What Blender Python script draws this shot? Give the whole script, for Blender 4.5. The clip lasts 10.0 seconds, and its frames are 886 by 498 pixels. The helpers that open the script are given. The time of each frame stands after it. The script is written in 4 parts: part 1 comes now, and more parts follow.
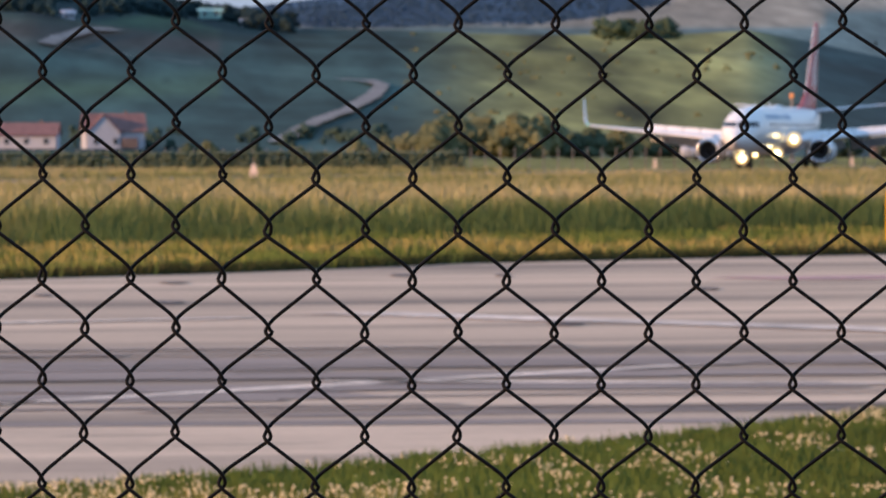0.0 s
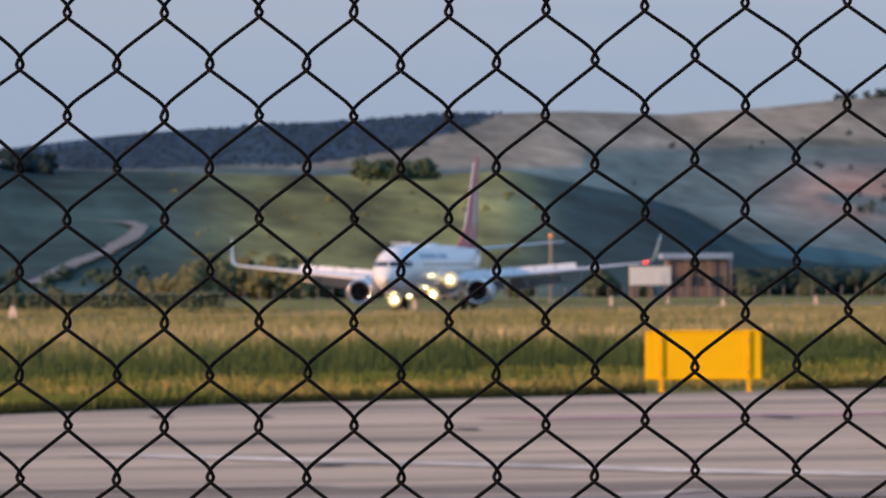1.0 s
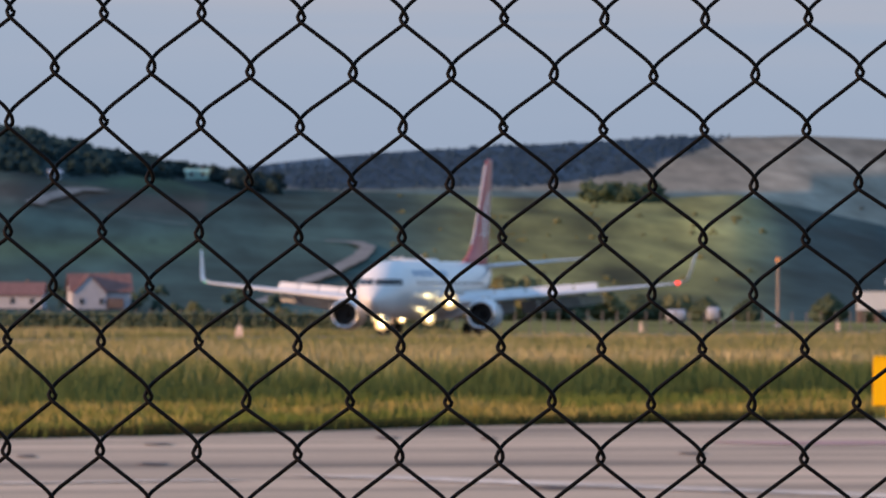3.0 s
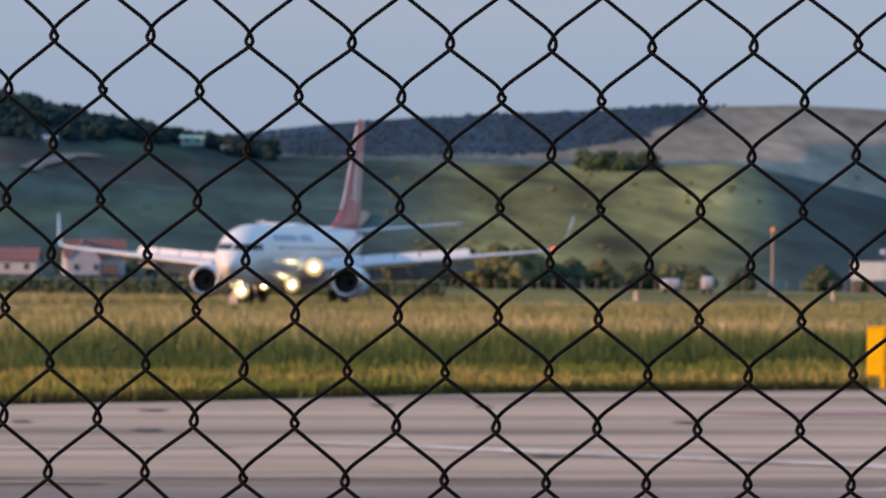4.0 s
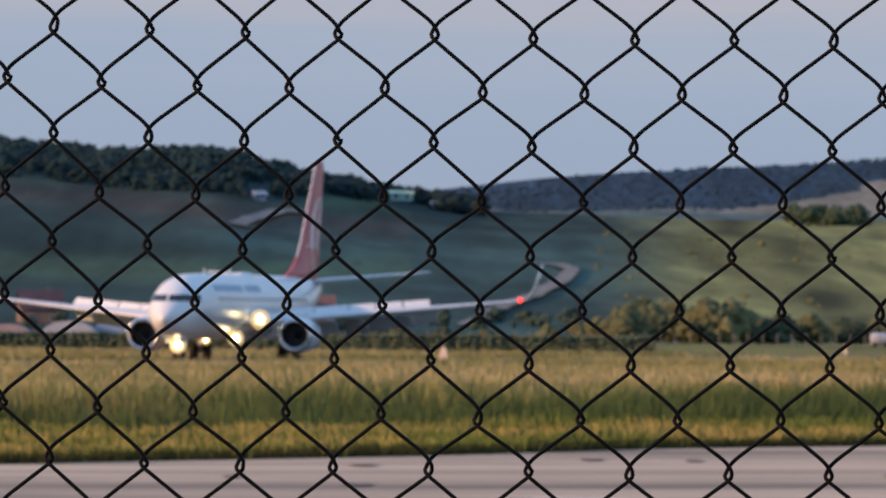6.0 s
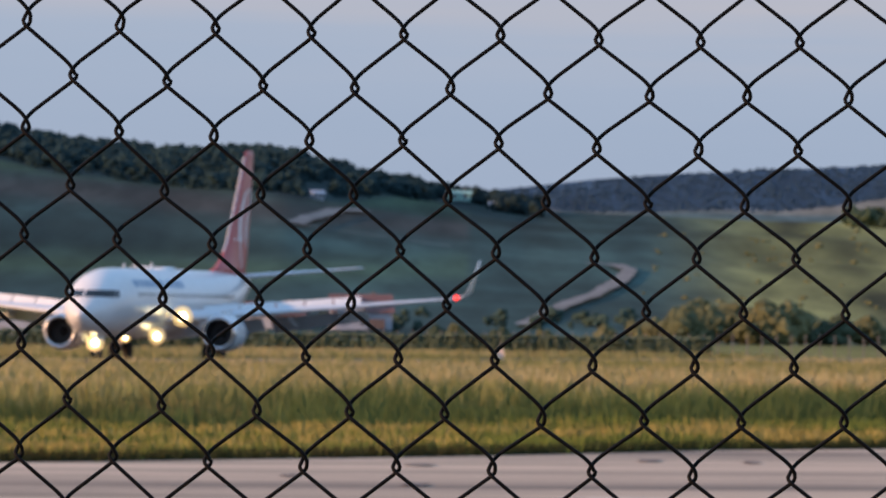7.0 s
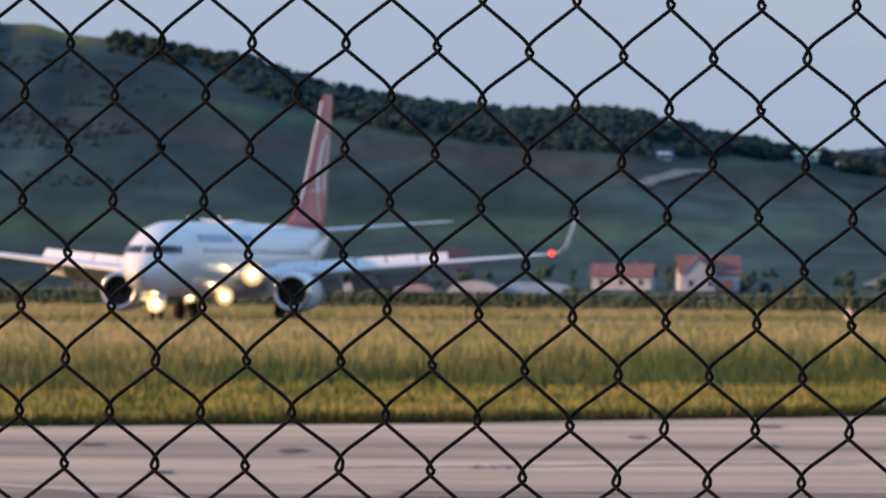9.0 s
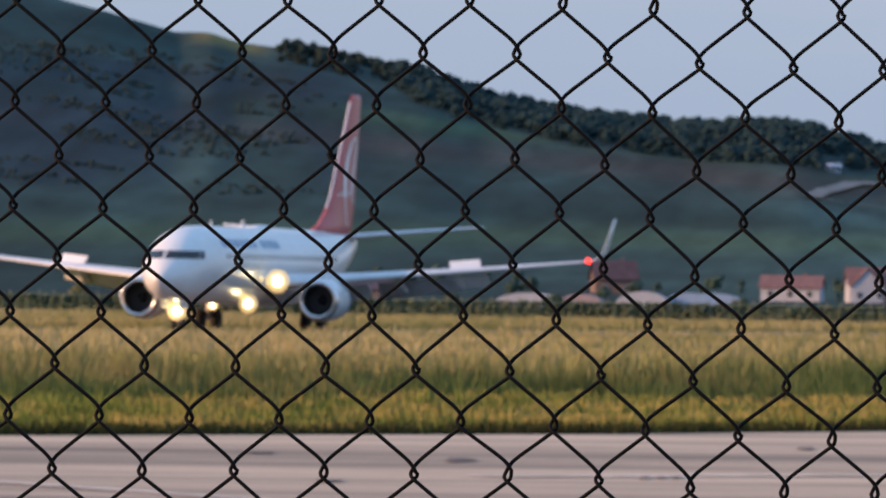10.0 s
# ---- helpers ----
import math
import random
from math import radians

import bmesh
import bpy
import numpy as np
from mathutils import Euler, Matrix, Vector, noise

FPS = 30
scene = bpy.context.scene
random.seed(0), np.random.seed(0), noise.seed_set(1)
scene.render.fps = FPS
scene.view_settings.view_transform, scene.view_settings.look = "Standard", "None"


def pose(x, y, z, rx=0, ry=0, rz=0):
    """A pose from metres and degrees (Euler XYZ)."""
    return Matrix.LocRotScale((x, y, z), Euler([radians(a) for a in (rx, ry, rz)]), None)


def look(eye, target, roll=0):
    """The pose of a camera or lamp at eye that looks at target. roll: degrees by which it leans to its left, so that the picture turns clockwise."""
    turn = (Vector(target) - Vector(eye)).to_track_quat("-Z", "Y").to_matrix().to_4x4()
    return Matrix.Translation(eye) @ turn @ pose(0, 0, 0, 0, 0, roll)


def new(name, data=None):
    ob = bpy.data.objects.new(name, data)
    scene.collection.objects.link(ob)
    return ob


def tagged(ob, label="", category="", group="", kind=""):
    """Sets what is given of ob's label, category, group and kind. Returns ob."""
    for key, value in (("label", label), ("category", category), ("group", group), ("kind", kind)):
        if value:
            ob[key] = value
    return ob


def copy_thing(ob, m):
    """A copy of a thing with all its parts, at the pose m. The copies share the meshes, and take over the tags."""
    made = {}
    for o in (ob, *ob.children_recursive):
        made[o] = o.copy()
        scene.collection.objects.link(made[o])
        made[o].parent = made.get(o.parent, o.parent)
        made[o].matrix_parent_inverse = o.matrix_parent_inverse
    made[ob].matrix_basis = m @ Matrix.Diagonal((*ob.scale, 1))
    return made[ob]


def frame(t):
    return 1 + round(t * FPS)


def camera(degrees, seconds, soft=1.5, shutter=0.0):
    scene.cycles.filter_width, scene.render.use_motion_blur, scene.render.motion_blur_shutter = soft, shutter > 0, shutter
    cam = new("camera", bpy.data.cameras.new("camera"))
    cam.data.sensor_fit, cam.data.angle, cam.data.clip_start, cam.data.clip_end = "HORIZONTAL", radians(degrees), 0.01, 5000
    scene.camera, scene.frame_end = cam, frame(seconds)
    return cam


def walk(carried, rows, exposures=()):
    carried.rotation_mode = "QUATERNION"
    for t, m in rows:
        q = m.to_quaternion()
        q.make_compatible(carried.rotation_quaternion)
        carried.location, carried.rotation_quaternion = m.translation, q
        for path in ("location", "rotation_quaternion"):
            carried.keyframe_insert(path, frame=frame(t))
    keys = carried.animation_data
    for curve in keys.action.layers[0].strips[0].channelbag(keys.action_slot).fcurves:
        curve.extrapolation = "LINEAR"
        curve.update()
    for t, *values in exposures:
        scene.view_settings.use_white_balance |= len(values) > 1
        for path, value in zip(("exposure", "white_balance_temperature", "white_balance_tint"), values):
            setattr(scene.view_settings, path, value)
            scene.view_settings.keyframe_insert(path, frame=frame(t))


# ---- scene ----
def aim(x, y, z, yaw, pitch, roll):
    """The camera at a place, by its compass turn to the right, its tilt up and its lean, in degrees."""
    return pose(x, y, z, 90 + pitch, 0, -yaw) @ pose(0, 0, 0, 0, 0, roll)


cam = camera(5.344, 10.0, soft=1.7)
# focused on the fence: what lies far behind it is slightly soft
cam.data.dof.use_dof, cam.data.dof.focus_distance, cam.data.dof.aperture_fstop = True, 6.95, 105.0
walk(cam, [
    (0.0, aim(0.0071, -7.1204, 1.6974, 1.764, -0.610, -0.155)),
    (0.2, aim(0.0110, -7.1492, 1.6990, 1.799, -0.293, -0.727)),
    (0.5, aim(0.0143, -7.1078, 1.7008, 2.345, 0.097, -0.561)),
    (1.0, aim(0.0135, -7.1014, 1.7000, 3.220, 0.233, -0.362)),
    (1.5, aim(0.0052, -7.0967, 1.7007, 3.567, 0.141, -0.087)),
    (1.7, aim(0.0044, -7.0880, 1.7016, 3.526, 0.179, -0.015)),
    (2.0, aim(0.0170, -6.7073, 1.7026, 3.011, 0.313, 0.435)),
    (2.5, aim(0.0152, -6.6748, 1.7015, 2.012, 0.395, 0.187)),
    (2.7, aim(0.0173, -6.7002, 1.7010, 1.867, 0.414, 0.098)),
    (3.8, aim(0.0158, -6.7006, 1.7010, 1.889, 0.165, 0.508)),
    (4.0, aim(0.0147, -6.7090, 1.7026, 1.883, 0.174, 0.517)),
    (4.2, aim(0.0112, -6.6977, 1.7055, 1.853, 0.427, 0.784)),
    (4.5, aim(0.0058, -6.7289, 1.7057, 1.289, 0.801, 0.802)),
    (5.0, aim(-0.0007, -6.7815, 1.7007, 0.009, 0.923, 0.323)),
    (5.5, aim(0.0032, -6.7640, 1.6984, 0.133, 0.729, -0.212)),
    (5.7, aim(0.0008, -6.7630, 1.6981, 0.471, 0.555, 0.111)),
    (6.8, aim(-0.0080, -6.7713, 1.7005, 0.439, 0.459, 0.826)),
    (7.0, aim(-0.0084, -6.7696, 1.6987, 0.269, 0.493, 0.695)),
    (7.2, aim(-0.0120, -6.8050, 1.6998, -0.338, 0.471, 1.001)),
    (7.5, aim(-0.0162, -6.8950, 1.6987, -1.318, 0.395, 0.850)),
    (8.0, aim(-0.0089, -6.8988, 1.6979, -2.125, 0.263, 0.230)),
    (8.5, aim(-0.0150, -6.8959, 1.7010, -1.863, 0.233, 0.145)),
    (9.0, aim(-0.0166, -6.8988, 1.7021, -1.823, 0.237, 0.587)),
    (9.5, aim(-0.0206, -6.9044, 1.7011, -1.976, 0.318, 0.875)),
    (10.0, aim(-0.0162, -6.9195, 1.7019, -2.844, 0.285, 0.897)),
], exposures=[(0.0, 0.16), (0.5, 0.10), (1.0, -0.10), (1.5, -0.12), (1.7, -0.08), (2.0, -0.28), (2.5, -0.15), (4.5, -0.12), (5.0, -0.18), (6.0, -0.12), (7.5, 0.0), (9.0, 0.06), (10.0, 0.06)])

# ---- light ----
SUN_AZ, SUN_EL = -110.0, 13.0          # degrees from +y to the right, above the horizon
world = bpy.data.worlds.new("dusk_sky")
scene.world = world
world.use_nodes = True
wn, wl = world.node_tree.nodes, world.node_tree.links
wn.clear()
sky = wn.new("ShaderNodeTexSky")
sky.sky_type = "NISHITA"
sky.sun_disc = False
sky.sun_elevation, sky.sun_rotation = radians(SUN_EL), radians(SUN_AZ)
sky.air_density, sky.dust_density, sky.ozone_density = 1.0, 0.6, 2.0
co = wn.new("ShaderNodeTexCoord")
sep = wn.new("ShaderNodeSeparateXYZ")
wl.new(co.outputs["Generated"], sep.inputs[0])
ramp = wn.new("ShaderNodeValToRGB")
els = ramp.color_ramp.elements
els[0].position, els[0].color = 0.0, (0.31, 0.41, 0.60, 1)
els[1].position, els[1].color = 1.0, (0.33, 0.58, 0.98, 1)
for pos, colr in ((0.016, (0.30, 0.40, 0.615, 1)), (0.030, (0.335, 0.42, 0.625, 1)), (0.040, (0.48, 0.46, 0.575, 1)), (0.12, (0.43, 0.49, 0.65, 1)), (0.3, (0.36, 0.55, 0.86, 1))):
    e = els.new(pos)
    e.color = colr
# thin streaks of cloud shift the bands up and down
cmap = wn.new("ShaderNodeMapping")
cmap.inputs["Scale"].default_value = (9, 9, 160)
wl.new(co.outputs["Generated"], cmap.inputs[0])
cn = wn.new("ShaderNodeTexNoise")
cn.inputs["Scale"].default_value, cn.inputs["Detail"].default_value = 1.0, 4.0
wl.new(cmap.outputs[0], cn.inputs["Vector"])
cm = wn.new("ShaderNodeMath")
cm.operation = "MULTIPLY_ADD"
wl.new(cn.outputs["Fac"], cm.inputs[0])
cm.inputs[1].default_value = 0.024
ca = wn.new("ShaderNodeMath")
ca.operation = "SUBTRACT"
wl.new(sep.outputs[2], ca.inputs[0])
ca.inputs[1].default_value = 0.012
wl.new(ca.outputs[0], cm.inputs[2])
wl.new(cm.outputs[0], ramp.inputs[0])
bg_sky, bg_veil, both, out = (wn.new("ShaderNodeBackground"), wn.new("ShaderNodeBackground"), wn.new("ShaderNodeAddShader"), wn.new("ShaderNodeOutputWorld"))
wl.new(sky.outputs[0], bg_sky.inputs[0])
bg_sky.inputs[1].default_value = 0.03
wl.new(ramp.outputs[0], bg_veil.inputs[0])
bg_veil.inputs[1].default_value = 0.85
wl.new(bg_sky.outputs[0], both.inputs[0])
wl.new(bg_veil.outputs[0], both.inputs[1])
wl.new(both.outputs[0], out.inputs[0])

sun = new("sun", bpy.data.lights.new("sun", "SUN"))
sun.data.energy, sun.data.angle, sun.data.color = 5.4, radians(0.6), (1.0, 0.53, 0.28)
_sd = Vector((math.sin(radians(SUN_AZ)) * math.cos(radians(SUN_EL)), math.cos(radians(SUN_AZ)) * math.cos(radians(SUN_EL)), math.sin(radians(SUN_EL))))
sun.matrix_world = look(_sd * 50, (0, 0, 0))


# ---- materials ----
def material(name, color, rough=0.6, metal=0.0, var=0.15, scale=3.0, fine=0.0, bump=0.0, attr="", emit=None, coat=0.0, stretch=(1, 1, 1), spec=0.5):
    """Principled surface, mottled at two scales; attr: colour from a vertex colour layer; emit: (colour, strength)."""
    m = bpy.data.materials.new(name)
    m.use_nodes = True
    n, l = m.node_tree.nodes, m.node_tree.links
    b = n["Principled BSDF"]
    b.inputs["Roughness"].default_value, b.inputs["Metallic"].default_value = rough, metal
    b.inputs["Coat Weight"].default_value = coat
    b.inputs["Specular IOR Level"].default_value = spec
    tc = n.new("ShaderNodeTexCoord")
    mp = n.new("ShaderNodeMapping")
    mp.inputs["Scale"].default_value = stretch
    l.new(tc.outputs["Object"], mp.inputs[0])
    if attr:
        base = n.new("ShaderNodeVertexColor")
        base.layer_name = attr
        src = base.outputs[0]
    else:
        base = n.new("ShaderNodeRGB")
        base.outputs[0].default_value = (*color, 1)
        src = base.outputs[0]
    for sc, amount in ((scale, var), (fine, var * 0.7)):
        if sc <= 0 or amount <= 0:
            continue
        no = n.new("ShaderNodeTexNoise")
        no.inputs["Scale"].default_value, no.inputs["Detail"].default_value = sc, 5
        l.new(mp.outputs[0], no.inputs["Vector"])
        mr = n.new("ShaderNodeMapRange")
        mr.inputs[1].default_value, mr.inputs[2].default_value = 0.3, 0.7
        mr.inputs[3].default_value, mr.inputs[4].default_value = 1 - amount, 1 + amount
        l.new(no.outputs["Fac"], mr.inputs[0])
        mx = n.new("ShaderNodeVectorMath")
        mx.operation = "SCALE"
        l.new(src, mx.inputs[0])
        l.new(mr.outputs[0], mx.inputs["Scale"])
        src = mx.outputs[0]
    l.new(src, b.inputs["Base Color"])
    if bump > 0:
        bn = n.new("ShaderNodeBump")
        bn.inputs["Strength"].default_value, bn.inputs["Distance"].default_value = bump, 0.02
        l.new(no.outputs["Fac"], bn.inputs["Height"])
        l.new(bn.outputs[0], b.inputs["Normal"])
    if emit:
        b.inputs["Emission Color"].default_value, b.inputs["Emission Strength"].default_value = (*emit[0], 1), emit[1]
    return m


M_WIRE = material("dark_coated_wire", (0.0042, 0.0045, 0.0056), 0.55, 0.0, 0.35, 60, 400, 0.15, spec=0.10)
M_LAND = material("countryside", (0.1, 0.1, 0.1), 0.95, 0, 0.36, 0.03, 0.13, attr="cover", spec=0.1, stretch=(1, 0.09, 1))
M_TREE = material("dark_foliage", (0.03, 0.05, 0.025), 0.95, 0, 0.2, 0.05, 0.5, attr="leaf", spec=0.1)
M_BARK = material("bark", (0.07, 0.05, 0.035), 0.9, 0, 0.3, 2, 9)
M_GRASS = material("grass_blades", (0.1, 0.12, 0.03), 0.75, 0, 0.25, 0.35, 2.0, attr="blade", spec=0.2)
M_PETAL = material("clover_flower", (0.76, 0.64, 0.38), 0.8, 0, 0.1, 20)
M_WHITE_PAINT = material("road_paint_white", (0.68, 0.54, 0.42), 0.7, 0, 0.35, 0.8, 5, stretch=(1, 0.3, 1))
M_RED_PAINT = material("road_paint_red", (0.50, 0.27, 0.24), 0.7, 0, 0.35, 0.5, 6)
M_YELLOW = material("yellow_sign_sheet", (1.0, 0.60, 0.004), 0.6, 0, 0.04, 2, 30, spec=0.15)
M_YELLOW_DARK = material("yellow_post", (0.94, 0.52, 0.006), 0.6, 0, 0.08, 3, 20, spec=0.15)
M_SKIN = material("white_aircraft_paint", (0.73, 0.755, 0.765), 0.28, 0, 0.05, 0.6, 3, coat=0.3)
M_WING = material("grey_wing_paint", (0.62, 0.65, 0.68), 0.35, 0, 0.07, 0.8, 4)
M_RED = material("red_tail_paint", (0.50, 0.085, 0.075), 0.35, 0, 0.08, 0.7, 4)
M_PALE = material("pale_tail_drawing", (0.82, 0.74, 0.74), 0.4, 0, 0.05, 1)
M_TITLE = material("blue_grey_lettering", (0.20, 0.34, 0.50), 0.4, 0, 0.06, 2)
M_GLASS = material("cockpit_glass", (0.015, 0.017, 0.02), 0.08, 0, 0.1, 2)
M_LIP = material("polished_metal_lip", (0.72, 0.72, 0.73), 0.22, 1.0, 0.08, 2)
M_DARK = material("dark_intake", (0.012, 0.012, 0.014), 0.6, 0, 0.2, 3)
M_TYRE = material("black_rubber", (0.018, 0.018, 0.018), 0.85, 0, 0.2, 6)
M_STEEL = material("landing_gear_steel", (0.4, 0.4, 0.41), 0.4, 0.6, 0.15, 5)
M_LAMP = material("lit_landing_lamp", (1, 0.9, 0.7), 0.4, emit=((1.0, 0.84, 0.46), 14.0))
# orange glow about the lamps, made as dim emitting pieces
M_LAMP_GLOW = material("lamp_glow", (1, 0.9, 0.6), 0.4, emit=((1.0, 0.62, 0.22), 0.75))
M_NAV_RED = material("red_position_lamp", (0.8, 0.05, 0.03), 0.4, emit=((1.0, 0.04, 0.03), 3.2))
M_NAV_GREEN = material("green_position_lamp", (0.1, 0.7, 0.3), 0.4, emit=((0.15, 0.9, 0.5), 0.6))
M_ORANGE = material("orange_obstruction_lamp", (0.9, 0.35, 0.1), 0.5, emit=((1.0, 0.42, 0.15), 0.14))
M_ROOF = material("red_roof_tiles", (0.185, 0.098, 0.090), 0.8, 0, 0.2, 0.8, 5)
M_ROOF_DARK = material("dark_violet_roof", (0.075, 0.055, 0.07), 0.8, 0, 0.2, 0.5, 4)
M_RENDER = material("pale_house_render", (0.41, 0.44, 0.50), 0.9, 0, 0.08, 0.5, 4)
M_WINDOW = material("dark_window", (0.04, 0.05, 0.06), 0.2, 0, 0.1, 2)
M_MINT = material("mint_green_sheet", (0.28, 0.50, 0.45), 0.6, 0, 0.1, 0.5, 4)
M_BLUE = material("blue_roof_sheet", (0.25, 0.36, 0.52), 0.6, 0, 0.1, 0.5, 4)
M_BROWN = material("brown_wall", (0.17, 0.125, 0.11), 0.9, 0, 0.2, 0.6, 4)
M_PINK = material("faded_pink_sheet", (0.34, 0.27, 0.28), 0.7, 0, 0.1, 0.5, 4)
M_POLE = material("grey_pole", (0.25, 0.22, 0.20), 0.6, 0.3, 0.15, 2)
M_MARK = material("white_orange_marker", (0.82, 0.62, 0.48), 0.6, 0, 0.1, 3)


def asphalt(name, base):
    """Worn concrete: fine aggregate, broad stains and long tyre streaks, some of them dark."""
    m = material(name, base, 0.85, 0, 0.13, 0.35, 9.0, 0.1)
    n, l = m.node_tree.nodes, m.node_tree.links
    b = n["Principled BSDF"]
    src = b.inputs["Base Color"].links[0].from_socket
    tc = n.new("ShaderNodeTexCoord")
    for rot, sc, lo, hi, dark in ((70, (0.030, 0.24, 1), 0.48, 0.68, 0.34), (60, (0.015, 0.10, 1), 0.46, 0.70, 0.62), (80, (0.06, 0.5, 1), 0.55, 0.72, 0.66), (66, (0.35, 1.1, 1), 0.66, 0.71, 0.72)):
        mp = n.new("ShaderNodeMapping")
        mp.vector_type = "TEXTURE"
        mp.inputs["Rotation"].default_value = (0, 0, radians(90 - rot))
        mp.inputs["Scale"].default_value = (1 / sc[0], 1 / sc[1], 1)
        l.new(tc.outputs["Object"], mp.inputs[0])
        no = n.new("ShaderNodeTexNoise")
        no.inputs["Scale"].default_value, no.inputs["Detail"].default_value, no.inputs["Distortion"].default_value = 1.0, 2.5, 0.5
        l.new(mp.outputs[0], no.inputs["Vector"])
        mr = n.new("ShaderNodeMapRange")
        mr.inputs[1].default_value, mr.inputs[2].default_value, mr.inputs[3].default_value, mr.inputs[4].default_value = lo, hi, 1.0, dark
        l.new(no.outputs["Fac"], mr.inputs[0])
        mx = n.new("ShaderNodeVectorMath")
        mx.operation = "SCALE"
        l.new(src, mx.inputs[0])
        l.new(mr.outputs[0], mx.inputs["Scale"])
        src = mx.outputs[0]
    l.new(src, b.inputs["Base Color"])
    return m


M_APRON = asphalt("worn_apron_concrete", (0.61, 0.44, 0.295))
M_RUNWAY = asphalt("runway_asphalt", (0.16, 0.145, 0.135))


# ---- shape helpers ----
def part(name, bm, mat, parent=None, label="", smooth=False):
    """Links a bmesh as one mesh object, under a thing or a part if given."""
    me = bpy.data.meshes.new(name)
    bm.normal_update()
    bm.to_mesh(me)
    bm.free()
    me.materials.append(mat)
    if smooth:
        me.polygons.foreach_set("use_smooth", [True] * len(me.polygons))
    ob = new(name, me)
    if parent:
        ob.parent = parent
    if label:
        tagged(ob, label)
    return ob


def thing(name, label, category, group="", kind=""):
    return tagged(new(name), label, category, group, kind)


def box(sx, sy, sz, at=(0, 0, 0), bevel=0.0, bm=None):
    """A box with its base centre at the place given, edges bevelled."""
    own = bm is None
    b = bmesh.new() if own or bevel else bm
    bmesh.ops.create_cube(b, size=1, matrix=Matrix.Translation((at[0], at[1], at[2] + sz / 2)) @ Matrix.Diagonal((sx, sy, sz, 1)))
    if bevel:
        bmesh.ops.bevel(b, geom=b.edges[:], offset=bevel, segments=2, affect="EDGES")
    return b


def loft(rings, caps=True, bm=None):
    """A skin over closed rings of equal count."""
    bm = bm or bmesh.new()
    vs = [[bm.verts.new(p) for p in r] for r in rings]
    n = len(rings[0])
    for a, b in zip(vs, vs[1:]):
        for i in range(n):
            j = (i + 1) % n
            bm.faces.new((a[i], a[j], b[j], b[i]))
    if caps:
        bm.faces.new(vs[0][::-1])
        bm.faces.new(vs[-1])
    bmesh.ops.recalc_face_normals(bm, faces=bm.faces[:])
    return bm


def lathe(profile, axis="Y", n=28, at=(0, 0, 0), sq=1.0):
    """A body turned about an axis from (along, radius) pairs."""
    rings = []
    for a, r in profile:
        ring = []
        for i in range(n):
            w = 2 * math.pi * i / n
            u, v = r * math.cos(w), r * math.sin(w) * sq
            p = (u, a, v) if axis == "Y" else (u, v, a) if axis == "Z" else (a, u, v)
            ring.append((p[0] + at[0], p[1] + at[1], p[2] + at[2]))
        rings.append(ring)
    return loft(rings)


def mesh_ob(name, verts, faces, mat, colors=None, layer=""):
    """One mesh from arrays; colors: one RGB a vertex."""
    me = bpy.data.meshes.new(name)
    me.from_pydata([tuple(v) for v in verts], [], [tuple(f) for f in faces])
    if colors is not None:
        at = me.color_attributes.new(layer, "FLOAT_COLOR", "POINT")
        rgba = np.ones((len(verts), 4), np.float32)
        rgba[:, :3] = colors
        at.data.foreach_set("color", rgba.ravel())
    me.materials.append(mat)
    return new(name, me)


# ---- the land ----
PX = 16800.0
NEAR = ((-6000, 300), (-2600, 620), (-1650, 555), (-1441, 503), (-1317, 467), (-1255, 470), (-1204, 455), (-1111, 444), (-873, 394), (-770, 361), (-615, 334), (-409, 313), (-260, 315), (-203, 313), (-128, 293), (-30, 273), (86, 249), (226, 228), (469, 219), (663, 210), (955, 206), (1066, 210), (1169, 190), (1303, 163), (1375, 143), (1467, 93), (1528, 62), (1700, 40), (2200, 30), (6000, 200))
FAR = ((-6000, 200), (-1000, 245), (-200, 250), (86, 251), (171, 257), (346, 276), (501, 287), (635, 296), (779, 302), (954, 312), (1171, 317), (1346, 310), (1521, 321), (1634, 332), (1755, 342), (2200, 349), (6000, 200))
WOOD_X, WOOD_Y = (60, 140, 346, 655, 778, 912, 985, 1060), (234, 230, 224, 224, 236, 262, 288, 318)   # lower rim of the far wood
NX, NY = zip(*NEAR)
FX, FY = zip(*FAR)
APRON_FAR = ((-60, 40), (-30, 78), (-9.2, 103), (-4, 110), (1.2, 120.2), (4.5, 129.3), (8.2, 135), (12.8, 141.6), (17, 147), (45, 180), (90, 225))
APRON_NEAR = ((-60, -60), (-14, 5), (-3, 33), (-0.8, 38.6), (0.4, 41), (1.6, 43.8), (3.1, 47.6), (4.8, 52.6), (8, 61.5), (30, 120), (60, 170))
RUN_AT, RUN_DIR = (5.0, 603.0), radians(14.2)     # the runway's middle line passes here
FIELD_FRONT = 38.0                                 # the tall grass starts this far behind the apron's edge


def edge_y(edge, x):
    return np.interp(x, [e[0] for e in edge], [e[1] for e in edge])


def smooth01(a):
    a = np.clip(a, 0, 1)
    return a * a * (3 - 2 * a)


def fbm(x, y, s, seed=0.0):
    return noise.fractal(Vector((x * s + seed, y * s - seed, seed)), 1.0, 2.0, 4)


def elevation(ax, r):
    """Ground as the tangent of its angle over eye height, for a bearing and a distance."""
    near, far = np.interp(ax, NX, NY) / PX, np.interp(ax, FX, FY) / PX
    up = smooth01((r - 1900) / 1150) * 0.5 + np.clip((r - 1900) / 1150, 0, 1) * 0.5
    down = 1 - smooth01((r - 3050) / 450)
    up2 = np.clip((r - 3150) / 1250, 0, 1)
    return max(near * up * down, far * (0.25 + 0.75 * up2) * smooth01((r - 2950) / 200))


